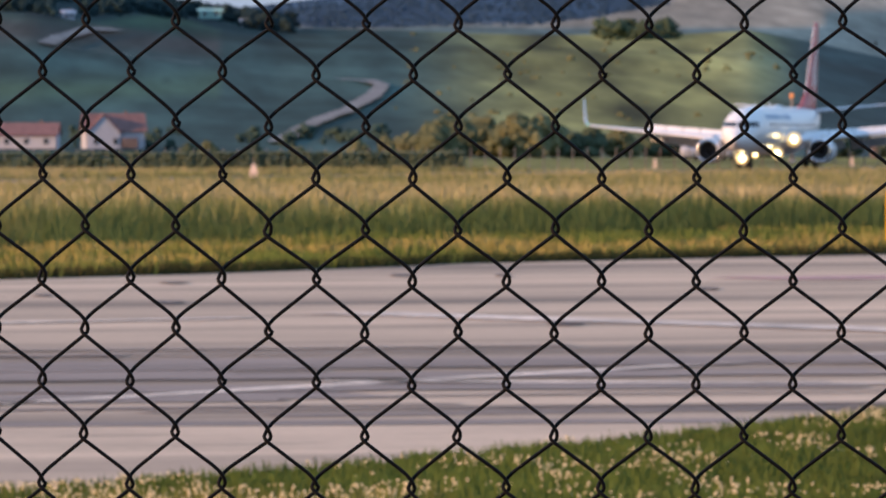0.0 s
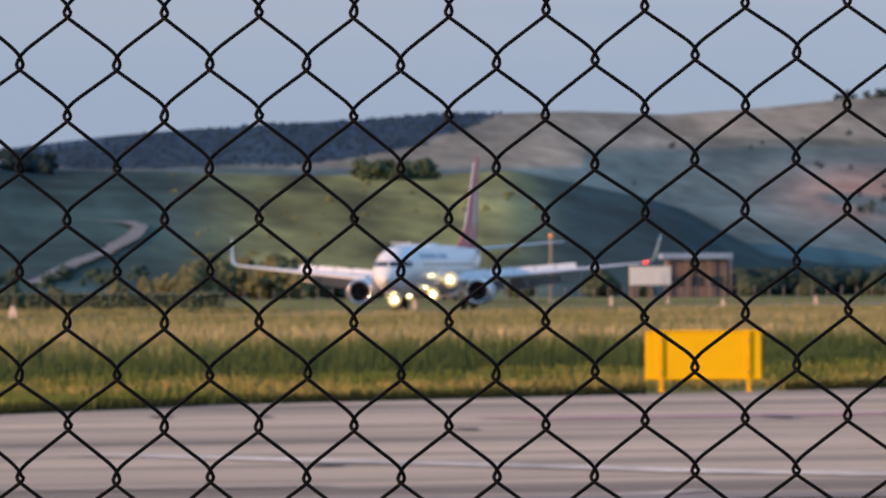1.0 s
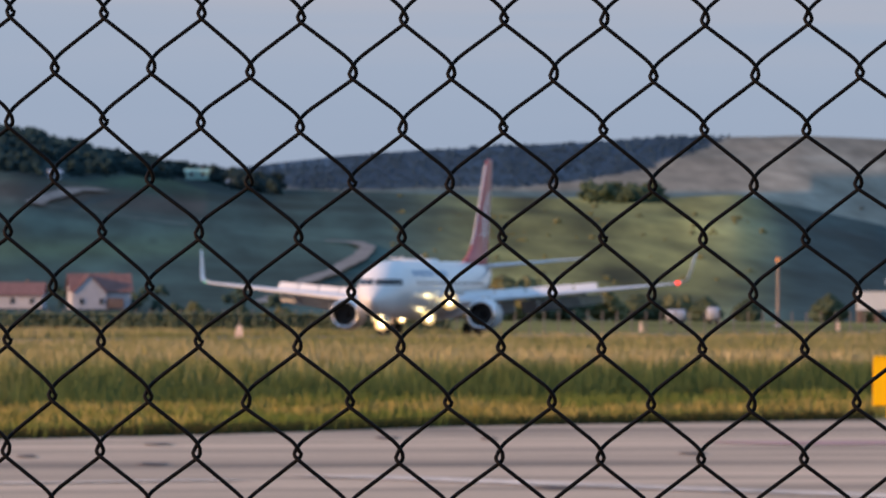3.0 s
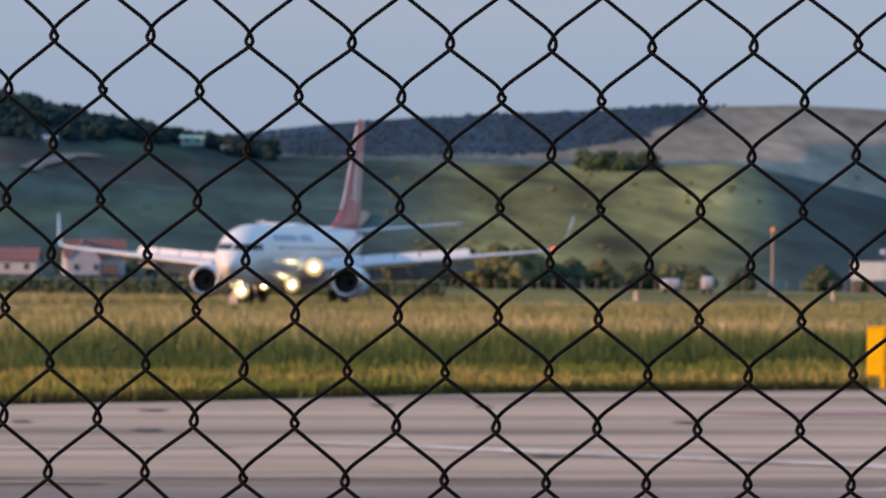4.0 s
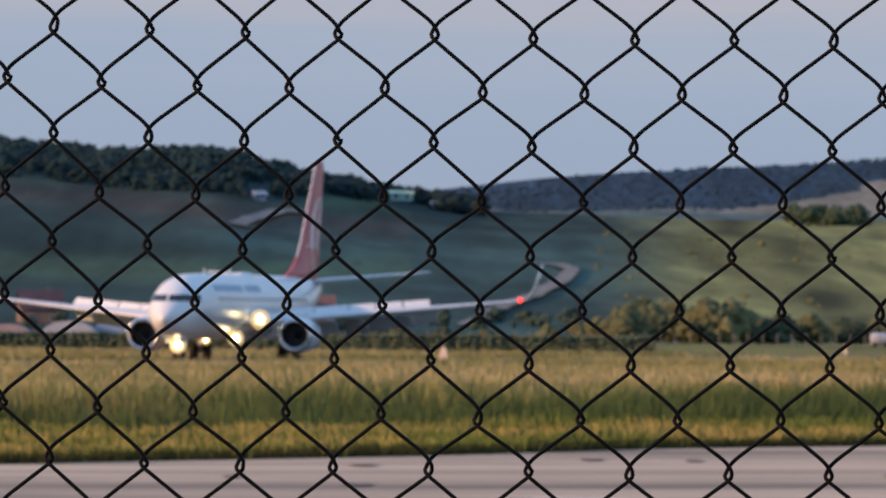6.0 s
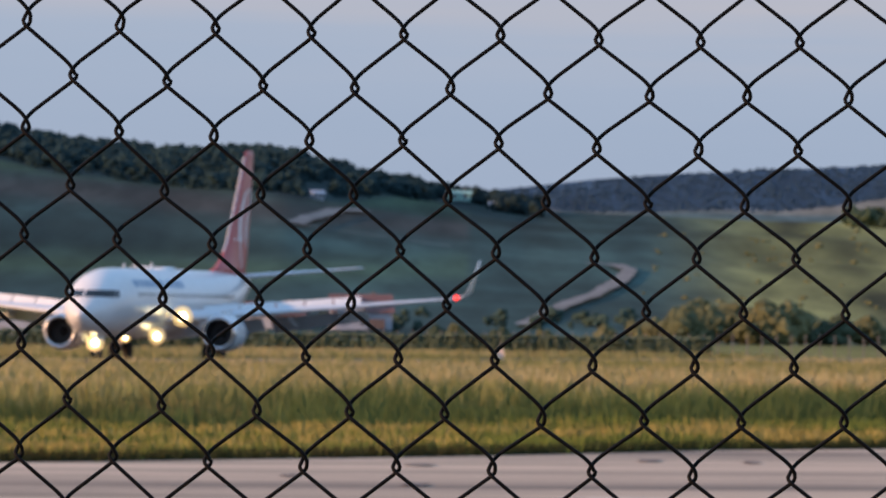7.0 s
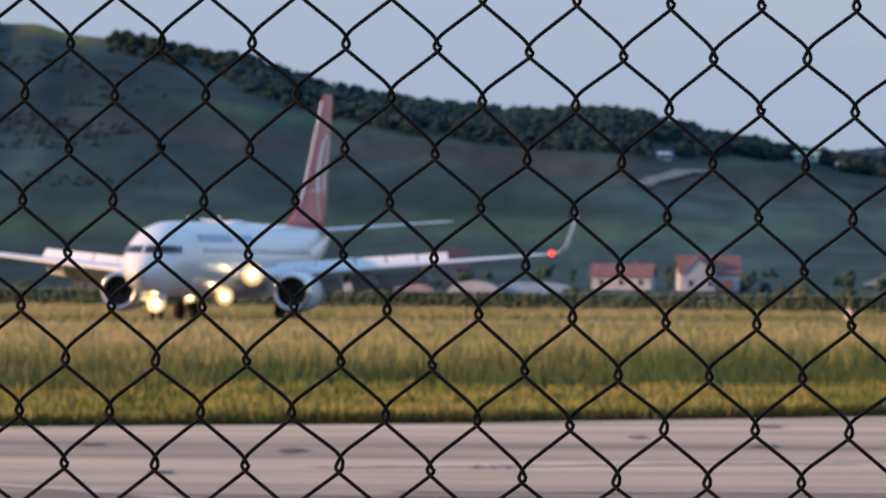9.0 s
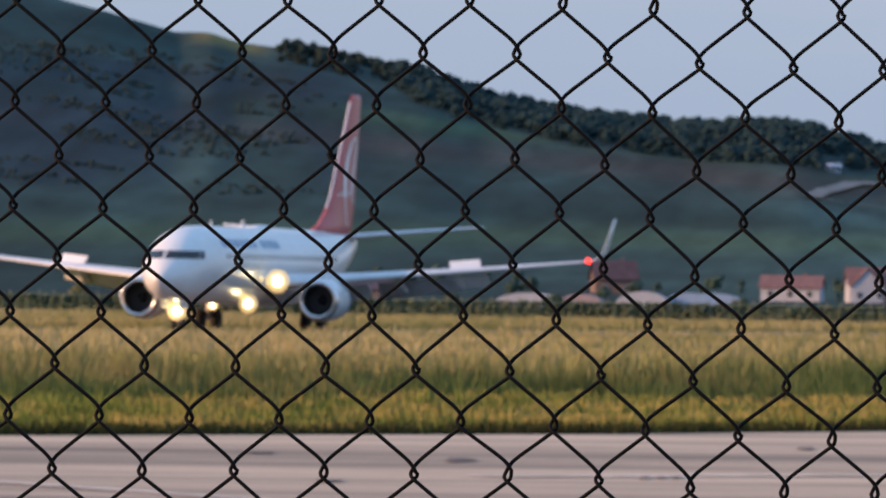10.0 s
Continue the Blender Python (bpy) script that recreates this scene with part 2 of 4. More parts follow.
def land_z(x, y):
    r = math.hypot(x, y)
    if r < 1500:
        return -0.3 * float(smooth01((r - 230) / 150))
    e = float(elevation(math.atan2(x, y) * PX, r))
    return -0.3 + e * r + 2.5 * smooth01((r - 2000) / 400) * fbm(x, y, 0.006, 3.1) * min(1, e * 60)


def cover(ax, r, x, y):
    """The ground colour at a place: what grows there, with sun, shade and haze put in."""
    n1, n2 = fbm(x, y * 0.2, 0.007, 1.7), fbm(x, y * 0.1, 0.026, 5.2)
    terrace = 0.30 * fbm(ax * 0.0022, r * 0.02, 1.0, 3.3)          # faint level stripes
    # haze blue in the hill green, and the left flank's shade in its factor
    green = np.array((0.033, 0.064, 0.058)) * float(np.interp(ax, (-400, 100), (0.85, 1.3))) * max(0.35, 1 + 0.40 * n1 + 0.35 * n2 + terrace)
    if r < 1850:
        return np.array((0.17, 0.16, 0.045)) * (1 + 0.2 * n2)
    lvl = float(elevation(ax, r)) * PX
    if r < 3060:
        c = green
        top = np.interp(ax, NX, NY)
        g = lvl - top                                   # how far below the crest
        # middle slope's sunlight put into a brighter yellow-green of dry grass
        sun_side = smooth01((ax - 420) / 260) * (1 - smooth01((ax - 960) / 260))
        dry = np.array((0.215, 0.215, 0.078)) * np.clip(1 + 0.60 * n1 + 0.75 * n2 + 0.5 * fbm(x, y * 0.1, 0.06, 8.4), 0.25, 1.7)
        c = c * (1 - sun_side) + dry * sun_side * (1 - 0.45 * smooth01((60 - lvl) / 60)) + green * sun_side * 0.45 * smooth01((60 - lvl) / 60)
        if ax < 120:                                    # bands of meadow and ploughed soil under the wood
            band = lvl - (np.interp(ax, (-1400, -760, -400, 0, 120), (330, 262, 236, 205, 200)) + 8 * n1)
            soil = math.exp(-(band / 17) ** 2)
            lush = math.exp(-((band - 38) / 16) ** 2)
            c = c * (1 - 0.65 * soil) + np.array((0.085, 0.070, 0.062)) * 0.65 * soil
            c = c * (1 - 0.7 * lush) + np.array((0.07, 0.118, 0.06)) * 0.7 * lush
            scrub = smooth01((fbm(x, y * 0.12, 0.014, 6.0) + 0.62) / 0.5) * smooth01((-900 - ax) / 200) * smooth01((440 - lvl) / 50) * smooth01((lvl - 185) / 40)
            c = c * (1 - 0.85 * scrub) + np.array((0.017, 0.030, 0.040)) * (1 + 0.7 * n2) * 0.85 * scrub
            low = math.exp(-((lvl - 120 + 15 * n1) / 22) ** 2) * 0.4
            c = c * (1 - low) + np.array((0.07, 0.12, 0.05)) * low
            trees = smooth01((lvl - np.interp(ax, (-925, -838, -615, -371, -177, 66, 120), (389, 345, 292, 270, 254, 250, 232)) + 14 + 5 * n2) / 9) * smooth01((ax + 935) / 30)
            c = c * (1 - trees) + np.array((0.022, 0.042, 0.044)) * trees
            knob = smooth01((ax + 1310) / 60) * (1 - smooth01((ax + 1190) / 60)) * smooth01((g + 22) / 18)
            c = c * (1 - knob) + np.array((0.19, 0.15, 0.05)) * knob
        # slope to the right of it: shade put into a darker colour
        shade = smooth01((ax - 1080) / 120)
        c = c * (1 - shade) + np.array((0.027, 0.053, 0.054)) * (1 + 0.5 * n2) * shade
        if ax < 330 and n2 + n1 > 0.55:
            c = c * 0.7
        return np.clip(c, 0.01, 1)
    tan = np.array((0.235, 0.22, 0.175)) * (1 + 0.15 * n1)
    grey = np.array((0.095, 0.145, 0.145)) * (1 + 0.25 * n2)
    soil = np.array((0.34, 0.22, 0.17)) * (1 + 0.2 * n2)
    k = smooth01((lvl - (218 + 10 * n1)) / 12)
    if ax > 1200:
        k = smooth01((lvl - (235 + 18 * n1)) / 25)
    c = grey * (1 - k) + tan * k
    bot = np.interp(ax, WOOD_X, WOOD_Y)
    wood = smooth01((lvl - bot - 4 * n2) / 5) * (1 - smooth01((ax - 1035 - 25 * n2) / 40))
    # far wood's haze put into a bluer ground colour
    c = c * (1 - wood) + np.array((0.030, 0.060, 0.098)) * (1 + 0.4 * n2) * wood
    patch = math.exp(-((ax - 1690) / 130) ** 2 - ((lvl - 170) / 45) ** 2) * smooth01((n1 + n2 + 0.5) / 0.5)
    c = c * (1 - patch) + soil * patch
    stripe = math.exp(-((lvl - 262 + (ax - 1600) * 0.03) / 6) ** 2) * smooth01((ax - 1350) / 100)
    return c * (1 - 0.75 * stripe) + np.array((0.06, 0.08, 0.06)) * 0.75 * stripe


def build_ground():
    view = np.arange(-6.9, 6.95, 0.05)
    rest = np.arange(8, 352.5, 4.0)
    bearings = np.radians(np.concatenate([view, rest]))
    dist = np.concatenate([[0.8, 3, 8, 15, 30, 60, 100, 150, 200, 260, 320, 400, 520, 700, 950, 1300, 1700], np.linspace(1900, 3060, 62), np.linspace(3090, 3500, 10), np.linspace(3540, 4400, 44), [4500, 4700, 4900]])
    verts, cols, faces = [(0, 0, 0)], [(0.1, 0.1, 0.03)], []
    nb, nr = len(bearings), len(dist)
    for r in dist:
        for a in bearings:
            x, y = r * math.sin(a), r * math.cos(a)
            ax = ((a + math.pi) % (2 * math.pi) - math.pi) * PX
            verts.append((x, y, land_z(x, y)))
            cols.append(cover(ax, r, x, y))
    for j in range(nb):
        k = (j + 1) % nb
        faces.append((0, 1 + k, 1 + j))
        for i in range(nr - 1):
            a, b = 1 + i * nb, 1 + (i + 1) * nb
            faces.append((a + j, a + k, b + k, b + j))
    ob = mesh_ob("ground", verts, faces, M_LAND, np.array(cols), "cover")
    ob.data.polygons.foreach_set("use_smooth", [True] * len(faces))
    tagged(ob, "grassy airfield and green hills under low evening sun", "ground", kind="structure")


build_ground()


def strip(name, mat, left, right, z, label, category):
    """A thin slab between two edge lines, with a bevelled rim a few centimetres high."""
    bm = bmesh.new()
    a = [bm.verts.new((x, y, z)) for x, y in left]
    b = [bm.verts.new((x, y, z)) for x, y in right]
    a2 = [bm.verts.new((x, y, z - 0.3)) for x, y in left]
    b2 = [bm.verts.new((x, y, z - 0.3)) for x, y in right]
    for i in range(len(a) - 1):
        bm.faces.new((a[i], b[i], b[i + 1], a[i + 1]))
        bm.faces.new((a[i], a[i + 1], a2[i + 1], a2[i]))
        bm.faces.new((b[i + 1], b[i], b2[i], b2[i + 1]))
    bmesh.ops.recalc_face_normals(bm, faces=bm.faces[:])
    return tagged(part(name, bm, mat), label, category, kind="structure")


strip("apron", M_APRON, APRON_FAR, APRON_NEAR, 0.03, "worn pinkish grey concrete apron with dark tyre streaks", "pavement")


def along(s, side, z=None):
    """A place on the runway: metres along it from its reference point, and to its right."""
    dx, dy = math.sin(RUN_DIR), math.cos(RUN_DIR)
    p = (RUN_AT[0] + s * dx + side * dy, RUN_AT[1] + s * dy - side * dx)
    return p if z is None else (*p, z)


strip("runway", M_RUNWAY, [along(s, -15) for s in range(-560, 1001, 60)], [along(s, 15) for s in range(-560, 1001, 60)], -0.26, "grey asphalt runway across the grass field", "runway")


def painted(name, mat, pts, width, label, z=0.042):
    """A painted stripe along a polyline, widths across the line."""
    bm = bmesh.new()
    rows = []
    for i, (x, y) in enumerate(pts):
        a, b = pts[max(0, i - 1)], pts[min(len(pts) - 1, i + 1)]
        d = Vector((b[0] - a[0], b[1] - a[1])).normalized()
        w = width / 2 * (0.85 + 0.3 * random.random())
        rows.append([bm.verts.new((x - d.y * w, y + d.x * w, z)), bm.verts.new((x + d.y * w, y - d.x * w, z))])
    for p, q in zip(rows, rows[1:]):
        bm.faces.new((p[0], p[1], q[1], q[0]))
    bmesh.ops.recalc_face_normals(bm, faces=bm.faces[:])
    return tagged(part(name, bm, mat), label, "road marking", kind="structure")


def line(a, b, n=14):
    return [(a[0] + (b[0] - a[0]) * i / n, a[1] + (b[1] - a[1]) * i / n) for i in range(n + 1)]


painted("apron_line", M_WHITE_PAINT, line((2.0, 88.5), (7.4, 77.5)) + line((7.4, 77.5), (14, 68)), 1.0, "faded white line painted on the apron")
painted("apron_line", M_WHITE_PAINT, line((-9, 77), (-5, 69)) + line((-1.1, 54.5), (6.5, 70)), 0.3, "faded white line painted on the apron")
painted("apron_line", M_WHITE_PAINT, line((-4, 81), (1.0, 86)), 0.6, "faded white line painted on the apron")
painted("apron_line", M_WHITE_PAINT, line((1.2, 60.5), (9, 58)), 0.35, "faded white line painted on the apron")
def tar_patch(x, y, w, d):
    """A small uneven repair of dark tar in the concrete."""
    bm = bmesh.new()
    ring = []
    for i in range(14):
        a = 2 * math.pi * i / 14
        k = random.uniform(0.6, 1.15)
        ring.append(bm.verts.new((x + w / 2 * k * math.cos(a), y + d / 2 * k * math.sin(a), 0.044)))
    bm.faces.new(ring)
    tagged(part("tar_patch", bm, M_TAR), "small dark tar repair in the apron concrete", "road repair", kind="structure")


M_TAR = material("dark_tar", (0.10, 0.085, 0.08), 0.9, 0, 0.25, 2, 20)
for _p in ((-4.6, 89.4, 0.34, 2.2), (-2.5, 81.6, 0.12, 1.4), (-2.35, 81.6, 0.1, 1.4), (-2.2, 81.6, 0.1, 1.4), (0.2, 95.4, 0.35, 2.0), (-5.2, 77.6, 0.3, 1.2), (3.3, 116.7, 0.35, 2.4), (4.6, 116.0, 0.3, 1.8), (11.0, 112.7, 0.5, 2.5), (0.3, 110.3, 0.5, 1.6), (3.9, 82.0, 0.4, 1.2), (-6.8, 92.0, 0.3, 1.4), (6.5, 104.0, 0.4, 1.6), (-1.2, 100.5, 0.3, 1.8)):
    tar_patch(*_p)
M_RUBBER = material("rubber_stained_concrete", (0.27, 0.205, 0.165), 0.85, 0, 0.25, 0.5, 8, stretch=(0.3, 1, 1))
for _k in range(34):
    _y, _x = 50.0 + 0.62 * _k + random.uniform(-0.4, 0.4), random.uniform(-8, 2)
    _l = random.uniform(5, 14)
    painted("tyre_mark", M_RUBBER, line((_x, _y), (_x + _l, _y + _l * random.uniform(0.05, 0.4))), random.choice((0.18, 0.3, 0.5, 0.9, 1.7)), "dark rubber streak worn into the apron", 0.034 + 0.0004 * _k)
painted("apron_line", M_RED_PAINT, line((7.6, 112.6), (18, 118)), 2.6, "worn red line painted on the apron")


# ---- grass ----
def tufts(name, spots, height, spread, blades, width, root, tip, dry, label):
    """Many tufts of bent blades in one mesh. spots: x, y, z, size."""
    rng = np.random.default_rng(7 + len(name))
    n = len(spots)
    spots = np.asarray(spots)
    m = n * blades
    c = np.repeat(spots[:, :4], blades, axis=0)
    age = np.repeat(spots[:, 4], blades) if spots.shape[1] > 4 else 0.0
    ang = rng.uniform(0, 2 * np.pi, m)
    lean = rng.uniform(0.1, 0.9, m)
    h = height * c[:, 3] * rng.uniform(0.55, 1.15, m)
    off = rng.uniform(0, spread, m)
    th = rng.uniform(0, 2 * np.pi, m)
    bx, by = c[:, 0] + off * np.cos(th), c[:, 1] + off * np.sin(th)
    w = width * rng.uniform(0.6, 1.3, m)
    ca, sa = np.cos(ang) * 1.0, np.sin(ang) * 0.5
    lx, ly = np.cos(th + 0.5) * lean * h * 0.45, np.sin(th + 0.5) * lean * h * 0.45
    V = np.zeros((m, 5, 3))
    V[:, 0] = np.stack([bx - ca * w, by - sa * w, c[:, 2] - 0.02], 1)
    V[:, 1] = np.stack([bx + ca * w, by + sa * w, c[:, 2] - 0.02], 1)
    V[:, 2] = np.stack([bx - ca * w * 0.8 + lx * 0.4, by - sa * w * 0.8 + ly * 0.4, c[:, 2] + h * 0.6], 1)
    V[:, 3] = np.stack([bx + ca * w * 0.8 + lx * 0.4, by + sa * w * 0.8 + ly * 0.4, c[:, 2] + h * 0.6], 1)
    V[:, 4] = np.stack([bx + lx, by + ly, c[:, 2] + h], 1)
    k = (np.arange(m) * 5)[:, None]
    quads = k + np.array([0, 1, 3, 2])
    tris = k + np.array([2, 3, 4])
    patchy = np.array([fbm(x, y, 0.09, 2.0) * 0.6 + fbm(x, y, 0.025, 5.0) * 0.8 for x, y in spots[:, :2]])
    d = np.clip(np.repeat(patchy, blades) * 1.3 + rng.uniform(-0.2, 0.45, m) + age, 0, 1)[:, None]
    root, tip, dry = np.array(root), np.array(tip), np.array(dry)
    bright = rng.uniform(0.88, 1.12, m)[:, None]
    C = np.zeros((m, 5, 3))
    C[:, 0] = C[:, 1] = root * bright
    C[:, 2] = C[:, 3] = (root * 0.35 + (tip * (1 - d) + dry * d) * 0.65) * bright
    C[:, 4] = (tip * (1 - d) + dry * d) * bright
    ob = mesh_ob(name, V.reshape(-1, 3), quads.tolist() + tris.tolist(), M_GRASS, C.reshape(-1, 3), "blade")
    return tagged(ob, label, "grass", kind="stuff")


def ragged(x, y):
    """How far the border of the mown strip swings out."""
    return 4.0 * fbm(x, y * 0.5, 0.08, 4.0) + 9.0 * fbm(x, y * 0.3, 0.22, 6.5)


def field_spots():
    rng = np.random.default_rng(11)
    near, far, mown, rim, lawn = [], [], [], [], []
    def bearing(y):
        return rng.uniform(-0.101, 0.112) * (y + 7)
    def clear(x, y):
        s = (x - RUN_AT[0]) * math.cos(RUN_DIR) - (y - RUN_AT[1]) * math.sin(RUN_DIR)
        return abs(s) > 16
    for _ in range(15000):
        y = rng.uniform(95, 215)
        x = bearing(y)
        d = y - edge_y(APRON_FAR, x)
        wave = ragged(x, y)
        if 0.4 < d < FIELD_FRONT + wave and not (11.2 < x < 14.2 and d < 6):
            mown.append((x, y, 0, rng.uniform(0.6, 1.4) * (1 + 0.7 * fbm(x, y, 0.22, 3.0)), 1.9 * fbm(x, y * 0.4, 0.3, 9.0) - 0.1))
    for _ in range(40000):
        y = rng.uniform(125, 245)
        x = bearing(y)
        d = y - edge_y(APRON_FAR, x) - ragged(x, y)
        # less dry colour towards the front, where the meadow's face is shaded
        if FIELD_FRONT < d < FIELD_FRONT + 14:
            near.append((x, y, land_z(x, y), rng.uniform(0.55, 1.2) * (0.5 + 0.5 * min(1, (d - FIELD_FRONT) / 8)) * (1 + 0.35 * fbm(x, y, 0.15, 7.0)), -1.0 + 1.25 * ((d - FIELD_FRONT) / 14)))
    for _ in range(34000):
        y = 150 + 630 * rng.random() ** 1.7
        x = bearing(y)
        d = y - edge_y(APRON_FAR, x)
        if d > FIELD_FRONT + 11 and clear(x, y):
            far.append((x, y, land_z(x, y), rng.uniform(0.7, 1.2), -0.35 + 0.6 * min(1, (d - FIELD_FRONT) / 70)))
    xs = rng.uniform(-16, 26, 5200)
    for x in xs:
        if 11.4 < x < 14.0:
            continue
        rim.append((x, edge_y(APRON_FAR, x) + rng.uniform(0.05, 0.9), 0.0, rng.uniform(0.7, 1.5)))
    for _ in range(26000):
        x = rng.uniform(-3, 7)
        y = edge_y(APRON_NEAR, x) - rng.random() ** 1.2 * 18 + rng.uniform(-0.1, 0.12)
        if y > 24 and abs(x) < 0.13 * (y + 7):
            lawn.append((x, y, 0.0, rng.uniform(0.6, 1.5), 1.1 * fbm(x, y * 0.4, 0.7, 8.0) - 0.25))
    return near, far, mown, rim, lawn


_near, _far, _mown, _rim, _lawn = field_spots()
# dark blade colours hold the shade on the meadow's front face
tufts("tall_grass", _near, 0.66, 0.22, 9, 0.014, (0.032, 0.062, 0.018), (0.085, 0.125, 0.040), (0.34, 0.28, 0.125), "tall green grass with tan seed heads, front shade in its colour")
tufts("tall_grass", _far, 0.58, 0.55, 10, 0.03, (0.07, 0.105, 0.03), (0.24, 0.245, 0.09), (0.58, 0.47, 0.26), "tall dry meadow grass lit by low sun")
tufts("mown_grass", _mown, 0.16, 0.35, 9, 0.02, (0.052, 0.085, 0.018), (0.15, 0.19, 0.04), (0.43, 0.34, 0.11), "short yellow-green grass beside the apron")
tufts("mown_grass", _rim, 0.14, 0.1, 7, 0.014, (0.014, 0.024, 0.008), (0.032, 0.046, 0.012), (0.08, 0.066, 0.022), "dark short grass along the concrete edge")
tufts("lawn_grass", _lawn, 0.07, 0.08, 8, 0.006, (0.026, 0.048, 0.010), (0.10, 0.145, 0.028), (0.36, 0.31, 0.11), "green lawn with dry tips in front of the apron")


def clover():
    """Small pale flower heads standing in the near lawn."""
    rng = np.random.default_rng(5)
    base = bmesh.new()
    bmesh.ops.create_icosphere(base, subdivisions=1, radius=1)
    bv = np.array([v.co[:] for v in base.verts])
    bf = np.array([[v.index for v in f.verts] for f in base.faces])
    base.free()
    verts, faces = [], []
    k = 0
    while k < 12500:
        s = _lawn[rng.integers(len(_lawn))]
        if 1.7 * fbm(s[0], s[1] * 0.35, 0.8, 8.0) < rng.uniform(-0.1, 0.5):
            k += 0.2
            continue
        r = rng.uniform(0.004, 0.009)
        verts.append(bv * r * rng.uniform(0.8, 1.2, (len(bv), 1)) + (s[0], s[1], rng.uniform(0.05, 0.095)))
        faces.append(bf + len(bv) * (len(verts) - 1))
        k += 1
    ob = mesh_ob("clover_flowers", np.concatenate(verts), np.concatenate(faces).tolist(), M_PETAL)
    tagged(ob, "pale clover flowers scattered in the lawn", "flowers", kind="stuff")


clover()


# ---- trees and scrub ----
def clump_cloud(specs, seed):
    """Leaf clumps: specs are x, y, z, radius, colour factor; each an uneven eight- to twenty-faced lump."""
    rng = np.random.default_rng(seed)
    b = bmesh.new()
    bmesh.ops.create_icosphere(b, subdivisions=1, radius=1)
    bv = np.array([v.co[:] for v in b.verts])
    b.free()
    b = bmesh.new()
    bmesh.ops.create_icosphere(b, subdivisions=1, radius=1)
    bf = np.array([[v.index for v in f.verts] for f in b.faces])
    b.free()
    s = np.asarray(specs)
    n = len(s)
    V = bv[None] * s[:, None, 3:4] * rng.uniform(0.55, 1.25, (n, len(bv), 1)) * np.array((1, 1, 0.85)) + s[:, None, :3]
    F = bf[None] + (np.arange(n) * len(bv))[:, None, None]
    C = np.repeat(s[:, 4:7], len(bv), axis=0) * rng.uniform(0.9, 1.1, (n * len(bv), 1))
    return V.reshape(-1, 3), F.reshape(-1, 3).tolist(), C


def crown_specs(x, y, z, height, width, n, colr, rng, lump=1.0):
    out = []
    lean = rng.uniform(-0.1, 0.1)
    for _ in range(n):
        u = rng.random() ** 0.8
        a, q = rng.uniform(0, 2 * math.pi), math.sqrt(rng.random())
        prof = math.sin(math.pi * min(1, 0.18 + 0.82 * u)) ** 0.6
        r = width / 2 * q * prof
        k = rng.uniform(0.85, 1.15)
        out.append((x + r * math.cos(a) + lean * u * height, y + r * math.sin(a), z + height * (0.12 + 0.85 * u), width * lump * rng.uniform(0.17, 0.31), colr[0] * k, colr[1] * k, colr[2] * k))
    return out


def at_bearing(ax, r):
    return r * math.sin(ax / PX), r * math.cos(ax / PX)


def forest(name, label, count, bearing, depth, height, n, colr, seed, keep=None, sink=0.12, lump=1.0):
    rng = np.random.default_rng(seed)
    specs = []
    for _ in range(count):
        ax, r = rng.uniform(*bearing), rng.uniform(*depth)
        if keep and not keep(ax, r, rng):
            continue
        x, y = at_bearing(ax, r)
        h = height * rng.uniform(0.6, 1.25)
        specs += crown_specs(x, y, land_z(x, y) - sink * h, h, h * rng.uniform(0.85, 1.4), n, colr, rng, lump)
    if not specs:
        return
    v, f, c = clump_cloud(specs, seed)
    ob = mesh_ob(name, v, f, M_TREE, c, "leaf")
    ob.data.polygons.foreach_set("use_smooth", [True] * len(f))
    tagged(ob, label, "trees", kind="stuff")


def wood_keep(ax, r, rng):
    lvl = float(elevation(ax, r)) * PX
    bot = np.interp(ax, (-925, -838, -615, -371, -177, 66, 120), (389, 345, 292, 270, 254, 250, 232))
    if (-175 < ax < -118 and lvl < 268) or (55 < ax < 165 and r < 3022):
        return False
    return lvl > bot - 2 - 12 * rng.random()


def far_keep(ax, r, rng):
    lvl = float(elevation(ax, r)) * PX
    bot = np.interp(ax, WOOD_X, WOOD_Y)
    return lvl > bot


# leaf colours of the crest wood and far ridge have haze blue mixed in
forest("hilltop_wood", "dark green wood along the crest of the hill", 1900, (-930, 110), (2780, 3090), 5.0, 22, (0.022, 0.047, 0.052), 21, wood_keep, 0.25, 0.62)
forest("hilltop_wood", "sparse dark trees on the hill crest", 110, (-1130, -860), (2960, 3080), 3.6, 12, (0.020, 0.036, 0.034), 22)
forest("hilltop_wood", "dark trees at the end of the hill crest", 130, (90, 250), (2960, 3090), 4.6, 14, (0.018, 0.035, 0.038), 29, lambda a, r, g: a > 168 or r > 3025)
forest("far_wood", "distant wood on the far ridge, haze blue put into its colour", 5200, (60, 1050), (3650, 4420), 2.2, 6, (0.034, 0.068, 0.108), 23, far_keep, 0.6)
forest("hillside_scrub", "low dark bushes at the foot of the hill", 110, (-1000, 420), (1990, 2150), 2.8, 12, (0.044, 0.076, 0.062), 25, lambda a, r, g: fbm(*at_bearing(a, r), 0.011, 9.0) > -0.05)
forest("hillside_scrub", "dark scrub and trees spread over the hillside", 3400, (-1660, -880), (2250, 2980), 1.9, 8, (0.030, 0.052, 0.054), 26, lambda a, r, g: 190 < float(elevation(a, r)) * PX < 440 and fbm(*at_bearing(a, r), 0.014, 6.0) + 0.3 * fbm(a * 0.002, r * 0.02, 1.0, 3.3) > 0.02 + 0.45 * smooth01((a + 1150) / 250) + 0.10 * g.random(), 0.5)
